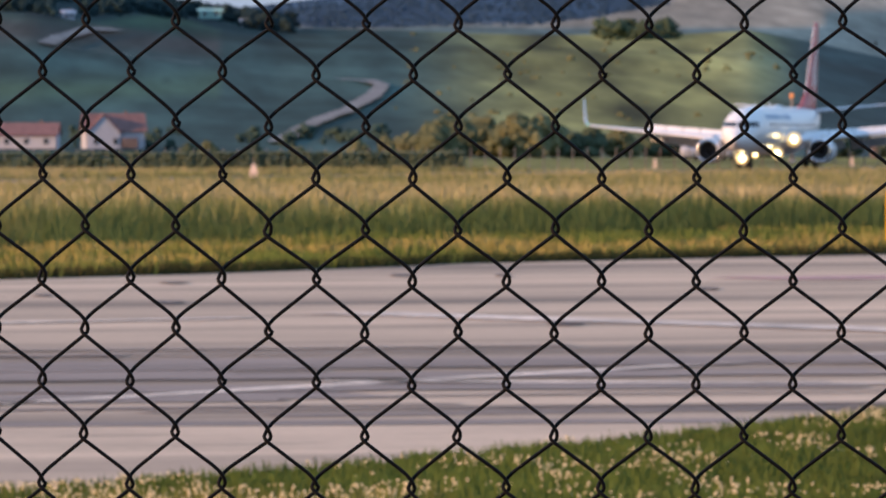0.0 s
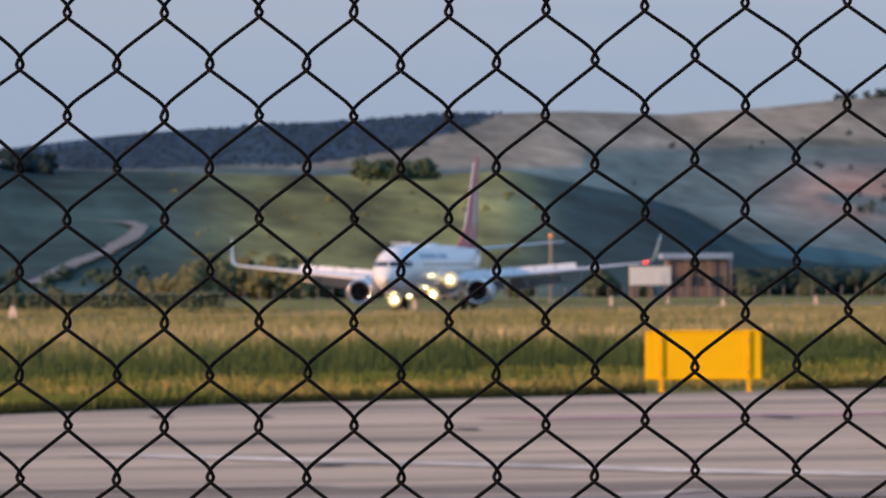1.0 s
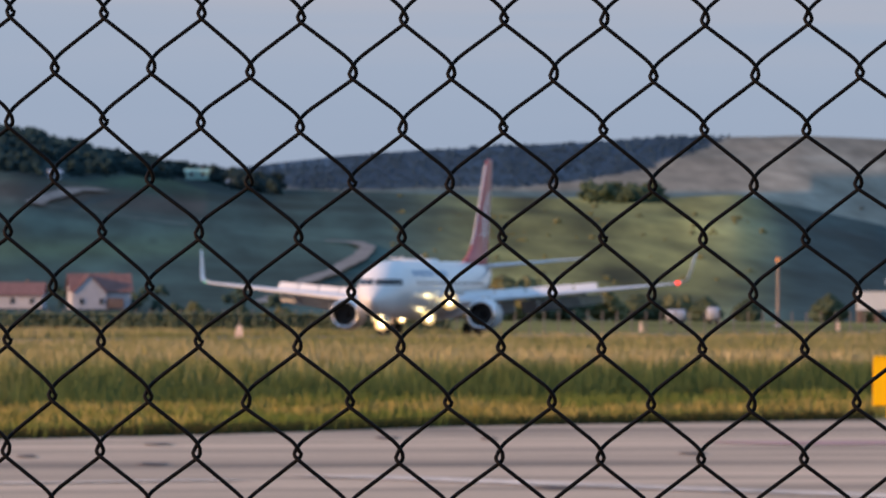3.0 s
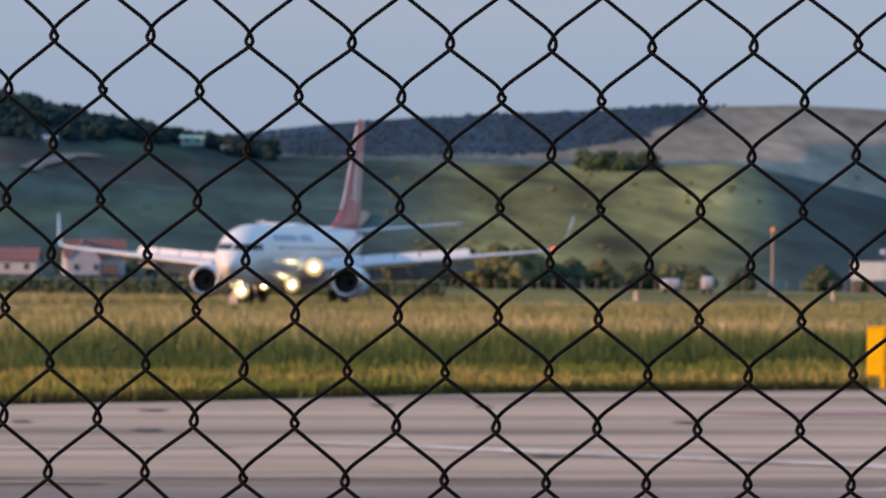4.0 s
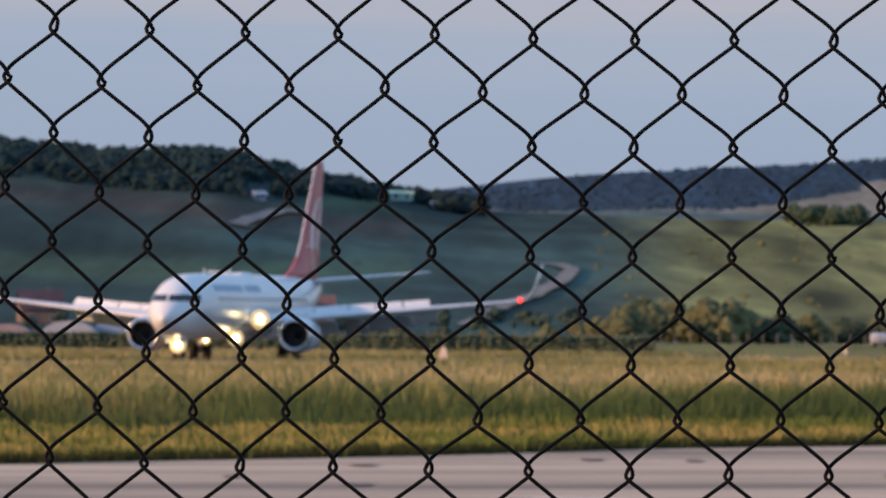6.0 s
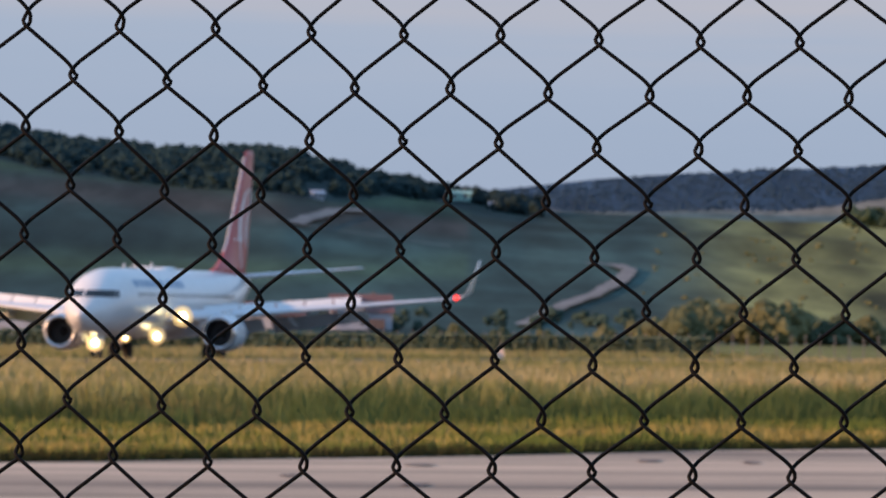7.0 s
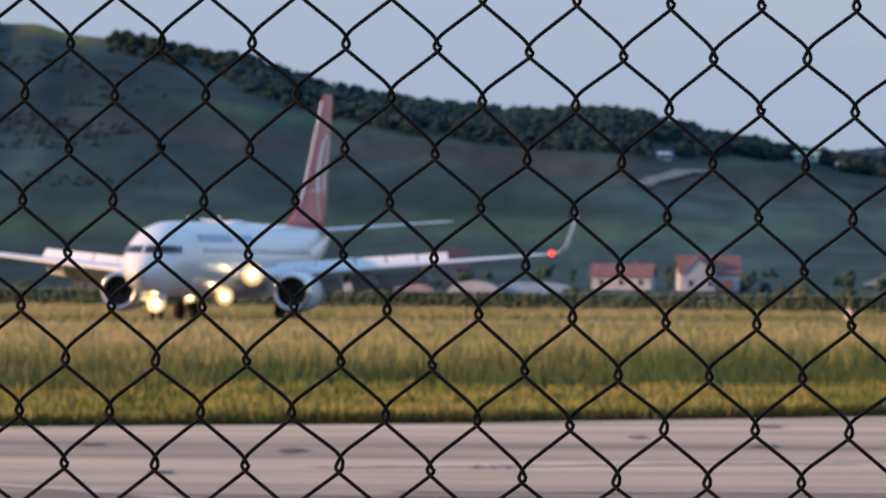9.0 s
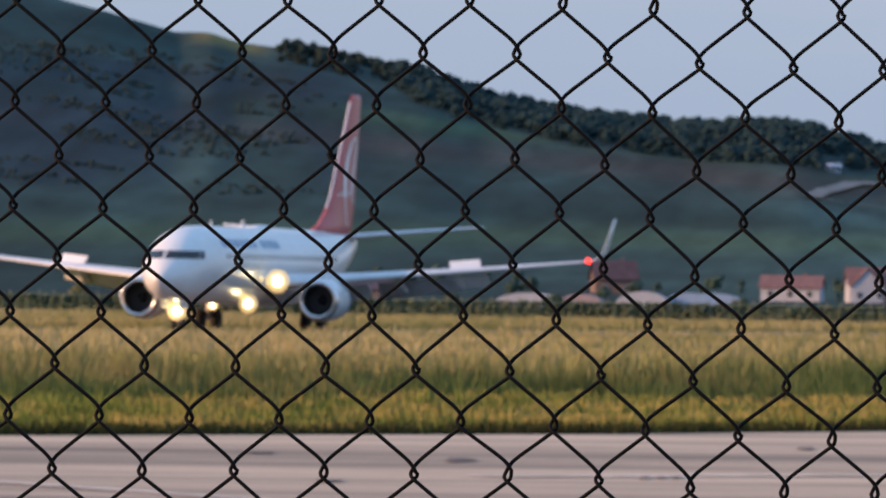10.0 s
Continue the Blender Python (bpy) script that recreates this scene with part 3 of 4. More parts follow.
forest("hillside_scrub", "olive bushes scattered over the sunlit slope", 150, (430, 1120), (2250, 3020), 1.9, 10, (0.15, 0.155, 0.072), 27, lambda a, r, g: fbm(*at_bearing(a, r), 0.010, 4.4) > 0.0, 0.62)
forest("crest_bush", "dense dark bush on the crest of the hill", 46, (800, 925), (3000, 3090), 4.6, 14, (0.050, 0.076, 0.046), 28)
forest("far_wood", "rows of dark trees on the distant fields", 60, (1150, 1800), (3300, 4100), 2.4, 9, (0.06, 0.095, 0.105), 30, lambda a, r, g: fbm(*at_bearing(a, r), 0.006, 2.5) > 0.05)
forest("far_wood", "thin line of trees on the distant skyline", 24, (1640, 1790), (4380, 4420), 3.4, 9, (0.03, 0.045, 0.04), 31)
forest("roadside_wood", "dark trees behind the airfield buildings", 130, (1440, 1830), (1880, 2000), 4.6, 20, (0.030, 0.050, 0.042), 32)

TREE_COL = (0.10, 0.115, 0.062)


def build_tree(height, width, colr, seed, clumps=330):
    """A field tree: forked tapering trunk and an uneven crown of leaf clumps."""
    rng = np.random.default_rng(seed)
    root = thing("field_tree", "bushy olive-green tree at the edge of the airfield", "tree", "trees behind the runway")
    bm = bmesh.new()
    def limb(a, b, r0, r1):
        a, b = Vector(a), Vector(b)
        q = (b - a).to_track_quat("Z", "Y").to_matrix()
        loft([[tuple(p + q @ Vector((r * math.cos(w), r * math.sin(w), 0))) for w in (0, 1.257, 2.513, 3.77, 5.027)] for p, r in ((a, r0), ((a + b) / 2 + Vector((0.05, 0.03, 0)), (r0 + r1) / 2), (b, r1))], bm=bm)
    limb((0, 0, -0.3), (0.1, 0, height * 0.4), height * 0.03, height * 0.018)
    for i in range(6):
        w = i * 1.05 + 0.4
        limb((0.1, 0, height * (0.22 + 0.03 * i)), (math.cos(w) * width * 0.3, math.sin(w) * width * 0.3, height * (0.5 + 0.06 * i)), height * 0.014, height * 0.004)
    part("trunk", bm, M_BARK, root)
    specs = []
    for i in range(5):
        w = i * 1.3
        specs += crown_specs(math.cos(w) * width * 0.22, math.sin(w) * width * 0.22, height * rng.uniform(0.0, 0.12), height * rng.uniform(0.72, 1.0), width * 0.62, clumps // 5, colr, rng)
    v, f, c = clump_cloud(specs, seed)
    v[:, 2] = np.maximum(v[:, 2], 0.05)
    crown = mesh_ob("crown", v, f, M_TREE, c, "leaf")
    crown.parent = root
    return root


def place_trees():
    kinds = [build_tree(8.0, 9.0, TREE_COL, 41), build_tree(6.0, 8.5, (0.12, 0.128, 0.066), 42), build_tree(5.0, 7.5, (0.060, 0.082, 0.052), 43)]
    rng = np.random.default_rng(44)
    spots = [(505, 1750, 0, 0.8), (540, 1760, 0, 0.95), (585, 1800, 1, 1.1), (640, 1780, 0, 0.9), (672, 1760, 1, 1.15), (715, 1790, 1, 0.95), (770, 1770, 2, 1.0), (835, 1790, 1, 0.8), (905, 1800, 2, 0.9), (960, 1800, 1, 0.7), (1010, 1790, 2, 0.8), (1085, 1800, 2, 0.75),
             (1230, 1780, 2, 0.9), (1302, 1770, 2, 0.6), (1498, 1800, 2, 0.7), (1600, 1800, 2, 0.6), (1720, 1800, 2, 0.65), (70, 1850, 2, 0.55), (105, 1840, 0, 0.4), (180, 1860, 2, 0.5), (260, 1850, 1, 0.35), (370, 1850, 1, 0.5), (430, 1850, 1, 0.6), (470, 1820, 1, 0.7), (-310, 1880, 2, 0.45), (-640, 1880, 2, 0.5), (-820, 1880, 2, 0.5), (-1280, 1870, 2, 0.5), (-1480, 1860, 0, 0.4)]
    used = set()
    for ax, r, k, s in spots:
        x, y = at_bearing(ax, r)
        m = Matrix.Translation((x, y, land_z(x, y) - 0.05)) @ pose(0, 0, 0, 0, 0, rng.uniform(0, 360))
        ob = kinds[k]
        if k in used:
            ob = copy_thing(ob, m)
        else:
            used.add(k)
            ob.matrix_basis = m
        ob.scale = (s, s, s)


place_trees()


def build_hedge():
    """A low clipped hedge with posts at the end of the field."""
    rng = np.random.default_rng(61)
    specs = []
    for ax in np.arange(-1700, 560, 1.7):
        x, y = at_bearing(ax + rng.uniform(-2, 2), 800 + rng.uniform(-0.5, 0.5))
        for k in range(4):
            g = rng.uniform(0.75, 1.0)
            specs.append((x + rng.uniform(-0.15, 0.15), y, land_z(x, y) + 0.25 + 0.42 * k + rng.uniform(-0.1, 0.1), rng.uniform(0.18, 0.30), 0.115 * g, 0.145 * g, 0.095 * g))
    v, f, c = clump_cloud(specs, 61)
    tagged(mesh_ob("hedge", v, f, M_TREE, c, "leaf"), "low green hedge along the far airfield boundary", "hedge", kind="stuff")


build_hedge()


def boundary_fence():
    """Thin posts and one rail of the far airfield fence, 300 at most as parts."""
    root = thing("boundary_fence", "row of thin grey posts along the far airfield boundary", "fence")
    bm = box(0.10, 0.10, 2.0, bevel=0.015)
    first = part("post", bm, M_POLE, root)
    i = 0
    for ax in np.arange(-1690, 1850, 26.0):
        x, y = at_bearing(ax, 806)
        ob = first if i == 0 else new("post", first.data)
        ob.parent = root
        ob.location = (x, y, land_z(x, y))
        i += 1


boundary_fence()


def hill_track(name, pts, width, label):
    """A pale dirt track laid over the hillside: pts are bearings and distances."""
    bm = bmesh.new()
    rows = []
    fine = []
    for (a0, r0), (a1, r1) in zip(pts, pts[1:]):
        fine += [(a0 + (a1 - a0) * k / 10, r0 + (r1 - r0) * k / 10) for k in range(10)]
    fine.append(pts[-1])
    for i, (ax, r) in enumerate(fine):
        w = width * (0.8 + 0.4 * random.random())
        row = []
        for s in (-w / 2, w / 2):
            x, y = at_bearing(ax, r)
            a, b = fine[max(0, i - 1)], fine[min(len(fine) - 1, i + 1)]
            p, q = Vector(at_bearing(*a)), Vector(at_bearing(*b))
            d = (q - p).normalized()
            x, y = x - d.y * s, y + d.x * s
            row.append(bm.verts.new((x, y, land_z(x, y) + 0.9)))
        rows.append(row)
    for p, q in zip(rows, rows[1:]):
        bm.faces.new((p[0], p[1], q[1], q[0]))
    bmesh.ops.recalc_face_normals(bm, faces=bm.faces[:])
    tagged(part(name, bm, M_TRACK), label, "dirt track", kind="structure")


M_TRACK = material("pale_dirt", (0.175, 0.17, 0.16), 0.95, 0, 0.2, 0.05, 0.4)


def level_r(ax, px):
    """The distance at which the near hill's face stands at a given height of view."""
    rs = np.linspace(1900, 3050, 300)
    lv = np.array([elevation(ax, r) for r in rs]) * PX
    return float(np.interp(px, lv, rs))


hill_track("hill_track", [(a, level_r(a, e)) for a, e in ((225, 22), (285, 52), (344, 76), (395, 103), (411, 117), (385, 125), (335, 127))], 4.4, "pale dirt track winding up the green hill")
hill_track("hill_track", [(a, level_r(a, e)) for a, e in ((-60, 219), (-110, 219), (-160, 210), (-185, 200), (-150, 192), (-90, 183), (40, 165), (90, 160))], 4.5, "pale dirt track across the hillside")


# ---- village and airfield things ----
M_ROOF_RED = material("dark_red_boards", (0.070, 0.044, 0.054), 0.8, 0, 0.25, 0.5, 3)


def gable_house(name, label, w, d, h, roof_h, wall_mat, roof_mat, group="", gable_front=False):
    """Walls, a pitched roof with eaves, framed windows and a chimney."""
    root = thing(name, label, "house", group)
    part("wall", box(w, d, h, (0, 0, -0.5), 0.04), wall_mat, root)
    bm = bmesh.new()
    e = 0.5
    hw, hd = w / 2 + e, d / 2 + e
    z0, z1 = h - 0.55, h - 0.5 + roof_h
    t = 0.18
    prof = [(-hd, z0), (0, z1), (hd, z0), (hd, z0 + t), (0, z1 + t), (-hd, z0 + t)]
    loft([[(x, y, z) for y, z in prof] for x in (-hw, hw)], bm=bm)
    roof = part("roof", bm, roof_mat, root)
    part("chimney", box(0.6, 0.6, 1.3, (w * 0.22, 0.3, z1 - 0.6), 0.03), M_BROWN, roof)
    bm = bmesh.new()
    loft([[(x, -d / 2, h - 0.55), (x, 0, z1 - 0.02), (x, d / 2, h - 0.55)] for x in (-w / 2, w / 2)], bm=bm)
    part("gable", bm, wall_mat, root)
    if gable_front:
        bm = bmesh.new()
        gw, gx, gz = w * 0.54, -w * 0.20, z1 - 0.12
        loft([[(gx - gw / 2, y, -0.5), (gx - gw / 2, y, h - 0.6), (gx, y, gz - 0.12), (gx + gw / 2, y, h - 0.6), (gx + gw / 2, y, -0.5)] for y in (-d / 2 - 1.0, 0)], bm=bm)
        part("front_gable", bm, wall_mat, root)
        bm = bmesh.new()
        g2 = gw / 2 + 0.3
        loft([[(gx - g2, y, h - 0.85), (gx, y, gz), (gx + g2, y, h - 0.85), (gx + g2, y, h - 0.68), (gx, y, gz + 0.18), (gx - g2, y, h - 0.68)] for y in (-d / 2 - 1.3, 0)], bm=bm)
        part("porch", box(w * 0.26, 1.6, 2.1, (w * 0.24, -d / 2 - 0.5, -0.3), 0.03), M_BROWN, root, "dark timber porch")
        part("front_gable_roof", bm, roof_mat, root)
    n = max(2, int(w / 4.0))
    for lvl in range(1 if h < 4.2 else 2):
        for i in range(n):
            x = -w / 2 + w * (i + 0.5) / n
            front = -d / 2 - (1.0 if gable_front and x < w * 0.07 else 0.0)
            win = part("window", box(1.2, 0.12, 1.4, (x, front - 0.02, 0.8 + 2.7 * lvl - 0.4), 0.02), M_RENDER, root)
            part("pane", box(0.98, 0.06, 1.18, (x, front - 0.07, 0.91 + 2.7 * lvl - 0.4)), M_WINDOW, win)
    return root


def put(ob, ax, r, turn=0.0, dz=0.0):
    x, y = at_bearing(ax, r)
    ob.matrix_basis = pose(x, y, land_z(x, y) + dz, 0, 0, turn)
    return ob


put(gable_house("house", "white rendered house with a red tiled roof", 12.5, 9, 3.6, 3.7, M_RENDER, M_ROOF, "village houses", True), -66, 1990, 6, 0.9)
put(gable_house("house", "pale low house with a faded red roof", 12.5, 9, 2.8, 2.6, M_RENDER, M_ROOF, "village houses"), -216, 2000, -5, 0.5)
put(gable_house("house", "dark red roofed house among trees", 9, 8, 3.4, 4.0, M_BROWN, M_ROOF_RED, "village houses"), -533, 2040, 10)
put(gable_house("house", "small white house below the hilltop wood", 3.4, 3, 1.9, 1.0, M_RENDER, M_RENDER, "village houses"), -146, level_r(-146, 244), 20)
put(gable_house("barn", "long low building with a dark violet roof", 30, 12, 2.9, 2.6, M_BROWN, M_ROOF_DARK, "village houses"), -1060, 1930, 4)
put(gable_house("barn", "mint green metal shed on the hillside", 7.2, 5, 2.4, 0.8, M_MINT, M_MINT, "village houses"), 107, 3010, 0, 1.0)
for _a, _e, _w in ((-20, 246, 3.0), (30, 246, 3.6), (170, 232, 3.0)):
    put(gable_house("hut", "tiny pale hut beside the hilltop wood", _w, 3, 1.5, 0.7, M_RENDER, M_RENDER, "hilltop huts"), _a, 2990, 0, 0.8)


def arched_tent(label, w, d, h, mat):
    """A vaulted tent roof on low walls."""
    root = thing("tent_hall", label, "tent", "halls by the village")
    part("wall", box(w, d, h * 0.5, (0, 0, -0.3), 0.03), M_RENDER, root)
    bm = bmesh.new()
    loft([[(w / 2 * 1.04 * math.cos(a), y, h * 0.2 + h * 0.8 * math.sin(a)) for a in [math.pi * k / 12 for k in range(13)]] for y in (-d / 2 - 0.3, d / 2 + 0.3)], bm=bm)
    part("roof", bm, mat, root, smooth=False)
    return root


put(arched_tent("white arched tent hall near the village", 10.5, 14, 3.6, M_RENDER), -480, 1900)
put(arched_tent("blue-grey arched tent hall near the village", 10.0, 14, 3.4, M_BLUE), -400, 1905)
put(arched_tent("pale arched tent hall near the village", 14, 14, 3.0, M_RENDER), -680, 1900)
put(arched_tent("faded pink arched tent hall near the village", 9, 14, 2.8, M_PINK), -590, 1905)
put(arched_tent("pale arched tent hall near the village", 14, 14, 3.0, M_BLUE), -360, 1930)


def cabin():
    """White box cabin with a door, raised on added dark blocks."""
    root = thing("site_cabin", "white box cabin on added dark blocks beyond the runway", "cabin")
    part("body", box(7.0, 2.6, 3.2, (0, 0, 2.2), 0.06), M_SKIN, root)
    part("roof", box(7.2, 2.8, 0.12, (0, 0, 5.4), 0.03), M_WING, root)
    part("door", box(0.9, 0.08, 2.0, (2.2, -1.33, 2.3), 0.02), M_WING, root)
    # blocks added in place of the dark fence and growth below the cabin
    for x in (-3, 0, 3):
        part("foot", box(0.9, 2.2, 2.3, (x, 0, -0.08), 0.03), M_BROWN, root, "dark brown block added under the cabin")
    return root


put(cabin(), 1316, 1640)


def terminal():
    """Brown low building under a blue-grey flat roof on columns."""
    root = thing("airfield_building", "low brown building under a pale blue sheet roof", "building")
    part("wall", box(10.5, 8, 6.7, (0, 0, 0), 0.05), M_BROWN, root)
    part("roof", box(12.6, 10, 1.0, (0, 0, 6.85), 0.08), M_BLUE, root)
    for x in (-5.9, -2, 2, 5.9):
        part("column", box(0.25, 0.25, 6.86, (x, -4.6, 0)), M_POLE, root)
    for x in (-3.5, 0, 3.5):
        part("window", box(2.2, 0.1, 1.8, (x, -4.04, 1.9), 0.02), M_WINDOW, root)
    return root


put(terminal(), 1397, 1690)


def lamp_mast():
    """Tall slim mast with a lit orange lamp box on a crossbar."""
    root = thing("lamp_mast", "tall slim mast with an orange lamp on top", "mast")
    part("mast", lathe([(0, 0.34), (0.4, 0.34), (0.45, 0.26), (8.6, 0.17), (8.65, 0.0001)], "Z", 10), M_POLE, root)
    part("crossbar", box(1.1, 0.12, 0.12, (0, 0, 8.3), 0.02), M_POLE, root)
    part("lamp", lathe([(8.45, 0.0001), (8.5, 0.24), (8.9, 0.30), (9.05, 0.2), (9.1, 0.0001)], "Z", 12), M_ORANGE, root)
    part("base", box(0.9, 0.9, 0.25, (0, 0, -0.05), 0.04), M_RENDER, root)
    return root


put(lamp_mast(), 1142, 1250)


def edge_marker():
    """Small white and orange edge marker: sloping body on a stake and foot."""
    root = thing("edge_marker", "small white and orange marker standing in the grass", "marker", "markers in the grass field")
    bm = bmesh.new()
    loft([[(-0.30, -0.2, z0), (0.30, -0.2, z0), (0.30, 0.2, z0), (-0.30, 0.2, z0)] if z0 < 0.3 else [(-s, -s, z0), (s, -s, z0), (s, s, z0), (-s, s, z0)] for z0, s in ((0.0, 0.3), (0.55, 0.24), (0.95, 0.14), (1.05, 0.10))], bm=bm)
    part("body", bm, M_MARK, root)
    part("stake", box(0.06, 0.06, 0.5, (0, 0, 0.95)), M_POLE, root)
    part("foot", box(0.7, 0.5, 0.08, (0, 0, -0.03), 0.02), M_RENDER, root)
    return root


_mk = edge_marker()
put(_mk, 185, 560)
for _a, _r in ((1250, 1000), (1350, 1050), (1453, 750), (1615, 950), (1786, 405), (900, 900)):
    x_, y_ = at_bearing(_a, _r)
    _c = copy_thing(_mk, pose(x_, y_, land_z(x_, y_)))
    _c.scale = (0.7, 0.7, 0.9) if _r > 500 else (0.4, 0.4, 0.45)


def far_tank(ax, r, w, h):
    """Pale rounded tank trailer beyond the runway."""
    root = thing("tank_trailer", "small pale rounded trailer beyond the runway", "trailer", "trailers beyond the runway")
    part("body", lathe([(-w / 2, 0.01), (-w / 2 + 0.1, h * 0.36), (-w / 2 + 0.4, h * 0.42), (w / 2 - 0.4, h * 0.42), (w / 2 - 0.1, h * 0.36), (w / 2, 0.01)], "X", 16, (0, 0, h * 0.58)), M_RENDER, root, smooth=True)
    for x in (-w * 0.28, w * 0.28):
        part("wheel", lathe([(-0.9, 0.001), (-0.9, 0.34), (-0.65, 0.34), (-0.65, 0.001)], "Y", 14, (x, 0, 0.36)), M_TYRE, root)
    part("frame", box(w * 0.8, 0.5, 0.15, (0, 0, 0.45)), M_POLE, root)
    put(root, ax, r)


far_tank(960, 1400, 3.0, 2.2)
far_tank(1026, 1400, 2.0, 2.6)


def sign_board():
    """Back of a yellow sign: sheet with rolled rim, two posts with feet bolted behind it."""
    root = thing("airfield_sign", "blank bright yellow sign board on two yellow posts", "sign")
    part("board", box(1.87, 0.09, 0.80, (0, 0.06, 0.19), 0.02), M_YELLOW, root)
    for z in (0.205, 0.955):
        part("rim", box(1.86, 0.03, 0.03, (0, 0.012, z), 0.006), M_YELLOW, root)
    for x in (-0.68, 0.72):
        post = part("post", box(0.07, 0.03, 0.97, (x, -0.002, 0), 0.006), M_YELLOW_DARK, root)
        part("foot", box(0.1, 0.12, 0.03, (x, -0.002, 0), 0.006), M_YELLOW_DARK, post)
        for z in (0.32, 0.82):
            part("bolt", lathe([(-0.03, 0.0001), (-0.03, 0.014), (-0.014, 0.014), (-0.014, 0.0001)], "Y", 8, (x, 0, z)), M_STEEL, post)
    root.matrix_basis = pose(12.72, 144.6, 0.0, 0, 0, -5)


sign_board()


# ---- the airliner: x to its left wing, y aft from the nose, z up ----
FUS = ((0.0, 2.60, 0.03, 0.03), (0.15, 2.61, 0.30, 0.28), (0.5, 2.65, 0.62, 0.58), (1.0, 2.72, 0.93, 0.90), (1.6, 2.82, 1.20, 1.18), (2.3, 2.98, 1.44, 1.46), (3.1, 3.14, 1.62, 1.70), (4.2, 3.28, 1.77, 1.88), (5.6, 3.36, 1.86, 1.98), (7.5, 3.38, 1.88, 2.01), (24.5, 3.38, 1.88, 2.01), (28, 3.52, 1.80, 1.86), (31, 3.82, 1.52, 1.55), (34, 4.22, 1.05, 1.10), (36.5, 4.55, 0.60, 0.68), (38.0, 4.75, 0.22, 0.28))


def fus_at(y, a, grow=0.0):
    """A point of the hull's skin at a station and an angle from its right hand round over the top."""
    ys = [f[0] for f in FUS]
    zc, w, h = (float(np.interp(y, ys, [f[k] for f in FUS])) for k in (1, 2, 3))
    return ((w + grow) * math.cos(a), y, zc + (h + grow) * math.sin(a))


def foil(chord, thick):
    """A wing section: along the chord and up."""
    xs = (0, 0.0125, 0.05, 0.12, 0.25, 0.42, 0.6, 0.8, 1.0)
    def t(u):
        return 5 * thick * (0.2969 * math.sqrt(u) - 0.126 * u - 0.3516 * u * u + 0.2843 * u ** 3 - 0.1015 * u ** 4)
    top = [(u * chord, t(u) * chord + 0.02 * chord * math.sin(math.pi * u)) for u in xs]
    low = [(u * chord, -t(u) * chord * 0.75 + 0.02 * chord * math.sin(math.pi * u)) for u in xs[-2:0:-1]]
    return top + low


WING = ((1.2, 12.6, 2.33, 8.0, 0.13), (2.4, 13.7, 2.44, 6.9, 0.13), (5.9, 15.9, 2.76, 4.7, 0.12), (11.5, 18.95, 3.28, 3.1, 0.11), (16.6, 21.7, 3.8, 1.75, 0.1), (17.05, 22.05, 3.9, 1.6, 0.09))


def wing_at(x, frac):
    xs = [w[0] for w in WING]
    y, z, c = (float(np.interp(x, xs, [w[k] for w in WING])) for k in (1, 2, 3))
    return y + frac * c, z, c


SPOILERS = []


def build_wing(plane, s):
    rings = []
    for x, y, z, c, th in WING:
        rings.append([(s * x, y + u, z + v) for u, v in foil(c, th)])
    wing = part("wing", loft(rings), M_WING, plane, smooth=True)
    # upturned tip
    rings = []
    for dx, dy, dz, c in ((0, 0, 0, 1.6), (0.28, 0.35, 0.10, 1.4), (0.48, 0.8, 0.45, 1.15), (0.62, 1.4, 1.2, 0.85), (0.80, 2.1, 2.25, 0.5)):
        ring = [((u), v) for u, v in foil(c, 0.09)]
        tilt = min(1.0, dz / 0.5)
        rings.append([(s * (17.05 + dx - v * tilt), 22.05 + dy + u, 3.90 + dz + v * (1 - tilt)) for u, v in ring])
    part("winglet", loft(rings), M_SKIN, wing, smooth=True)
    # lowered flaps behind the wing
    for x0, x1 in ((2.3, 5.6), (6.1, 11.6)):
        rings = []
        for x in (x0, x1):
            y, z, c = wing_at(x, 0.93)
            ch = c * 0.24 if x < 5.8 else c * 0.32
            rings.append([(s * x, y + u * 0.80 + v * 0.5, z - 0.18 - u * 0.62 + v) for u, v in foil(ch, 0.12)])
        part("flap", loft(rings), M_WING, wing, smooth=True)
    for x in (3.6, 7.4, 10.2):
        y, z, c = wing_at(x, 0.62)
        bm = lathe([(0, 0.01), (0.35, 0.16), (1.0, 0.22), (2.0, 0.17), (2.7, 0.02)], "Y", 10)
        bmesh.ops.rotate(bm, cent=(0, 0, 0), matrix=Matrix.Rotation(radians(-13), 3, "X"), verts=bm.verts[:])
        bmesh.ops.translate(bm, vec=(s * x, y, z - 0.28), verts=bm.verts[:])
        part("flap_fairing", bm, M_WING, wing, smooth=True)
    # raised panels on the upper side, hinged at their front edge
    for i, (x0, x1) in enumerate(((2.6, 4.6), (4.7, 6.7), (6.8, 8.3), (8.4, 9.9), (10.0, 11.5))):
        ya, za, ca = wing_at(x0, 0.66)
        yb, zb, cb = wing_at(x1, 0.66)
        lift = 0.05 * (ca + cb) / 2
        mid = ((s * (x0 + x1) / 2), (ya + yb) / 2, (za + zb) / 2 + lift)
        turn = math.degrees(math.atan2(yb - ya, x1 - x0)) * s
        slope = math.degrees(math.atan2(zb - za, x1 - x0)) * -s
        w = math.hypot(x1 - x0, yb - ya)
        sp = part("spoiler", box(w * 1.01, 0.60, 0.05, (0, 0.30, 0), 0.012), M_SKIN, wing)
        SPOILERS.append((sp, mid, slope, turn, i < 4))
    return wing


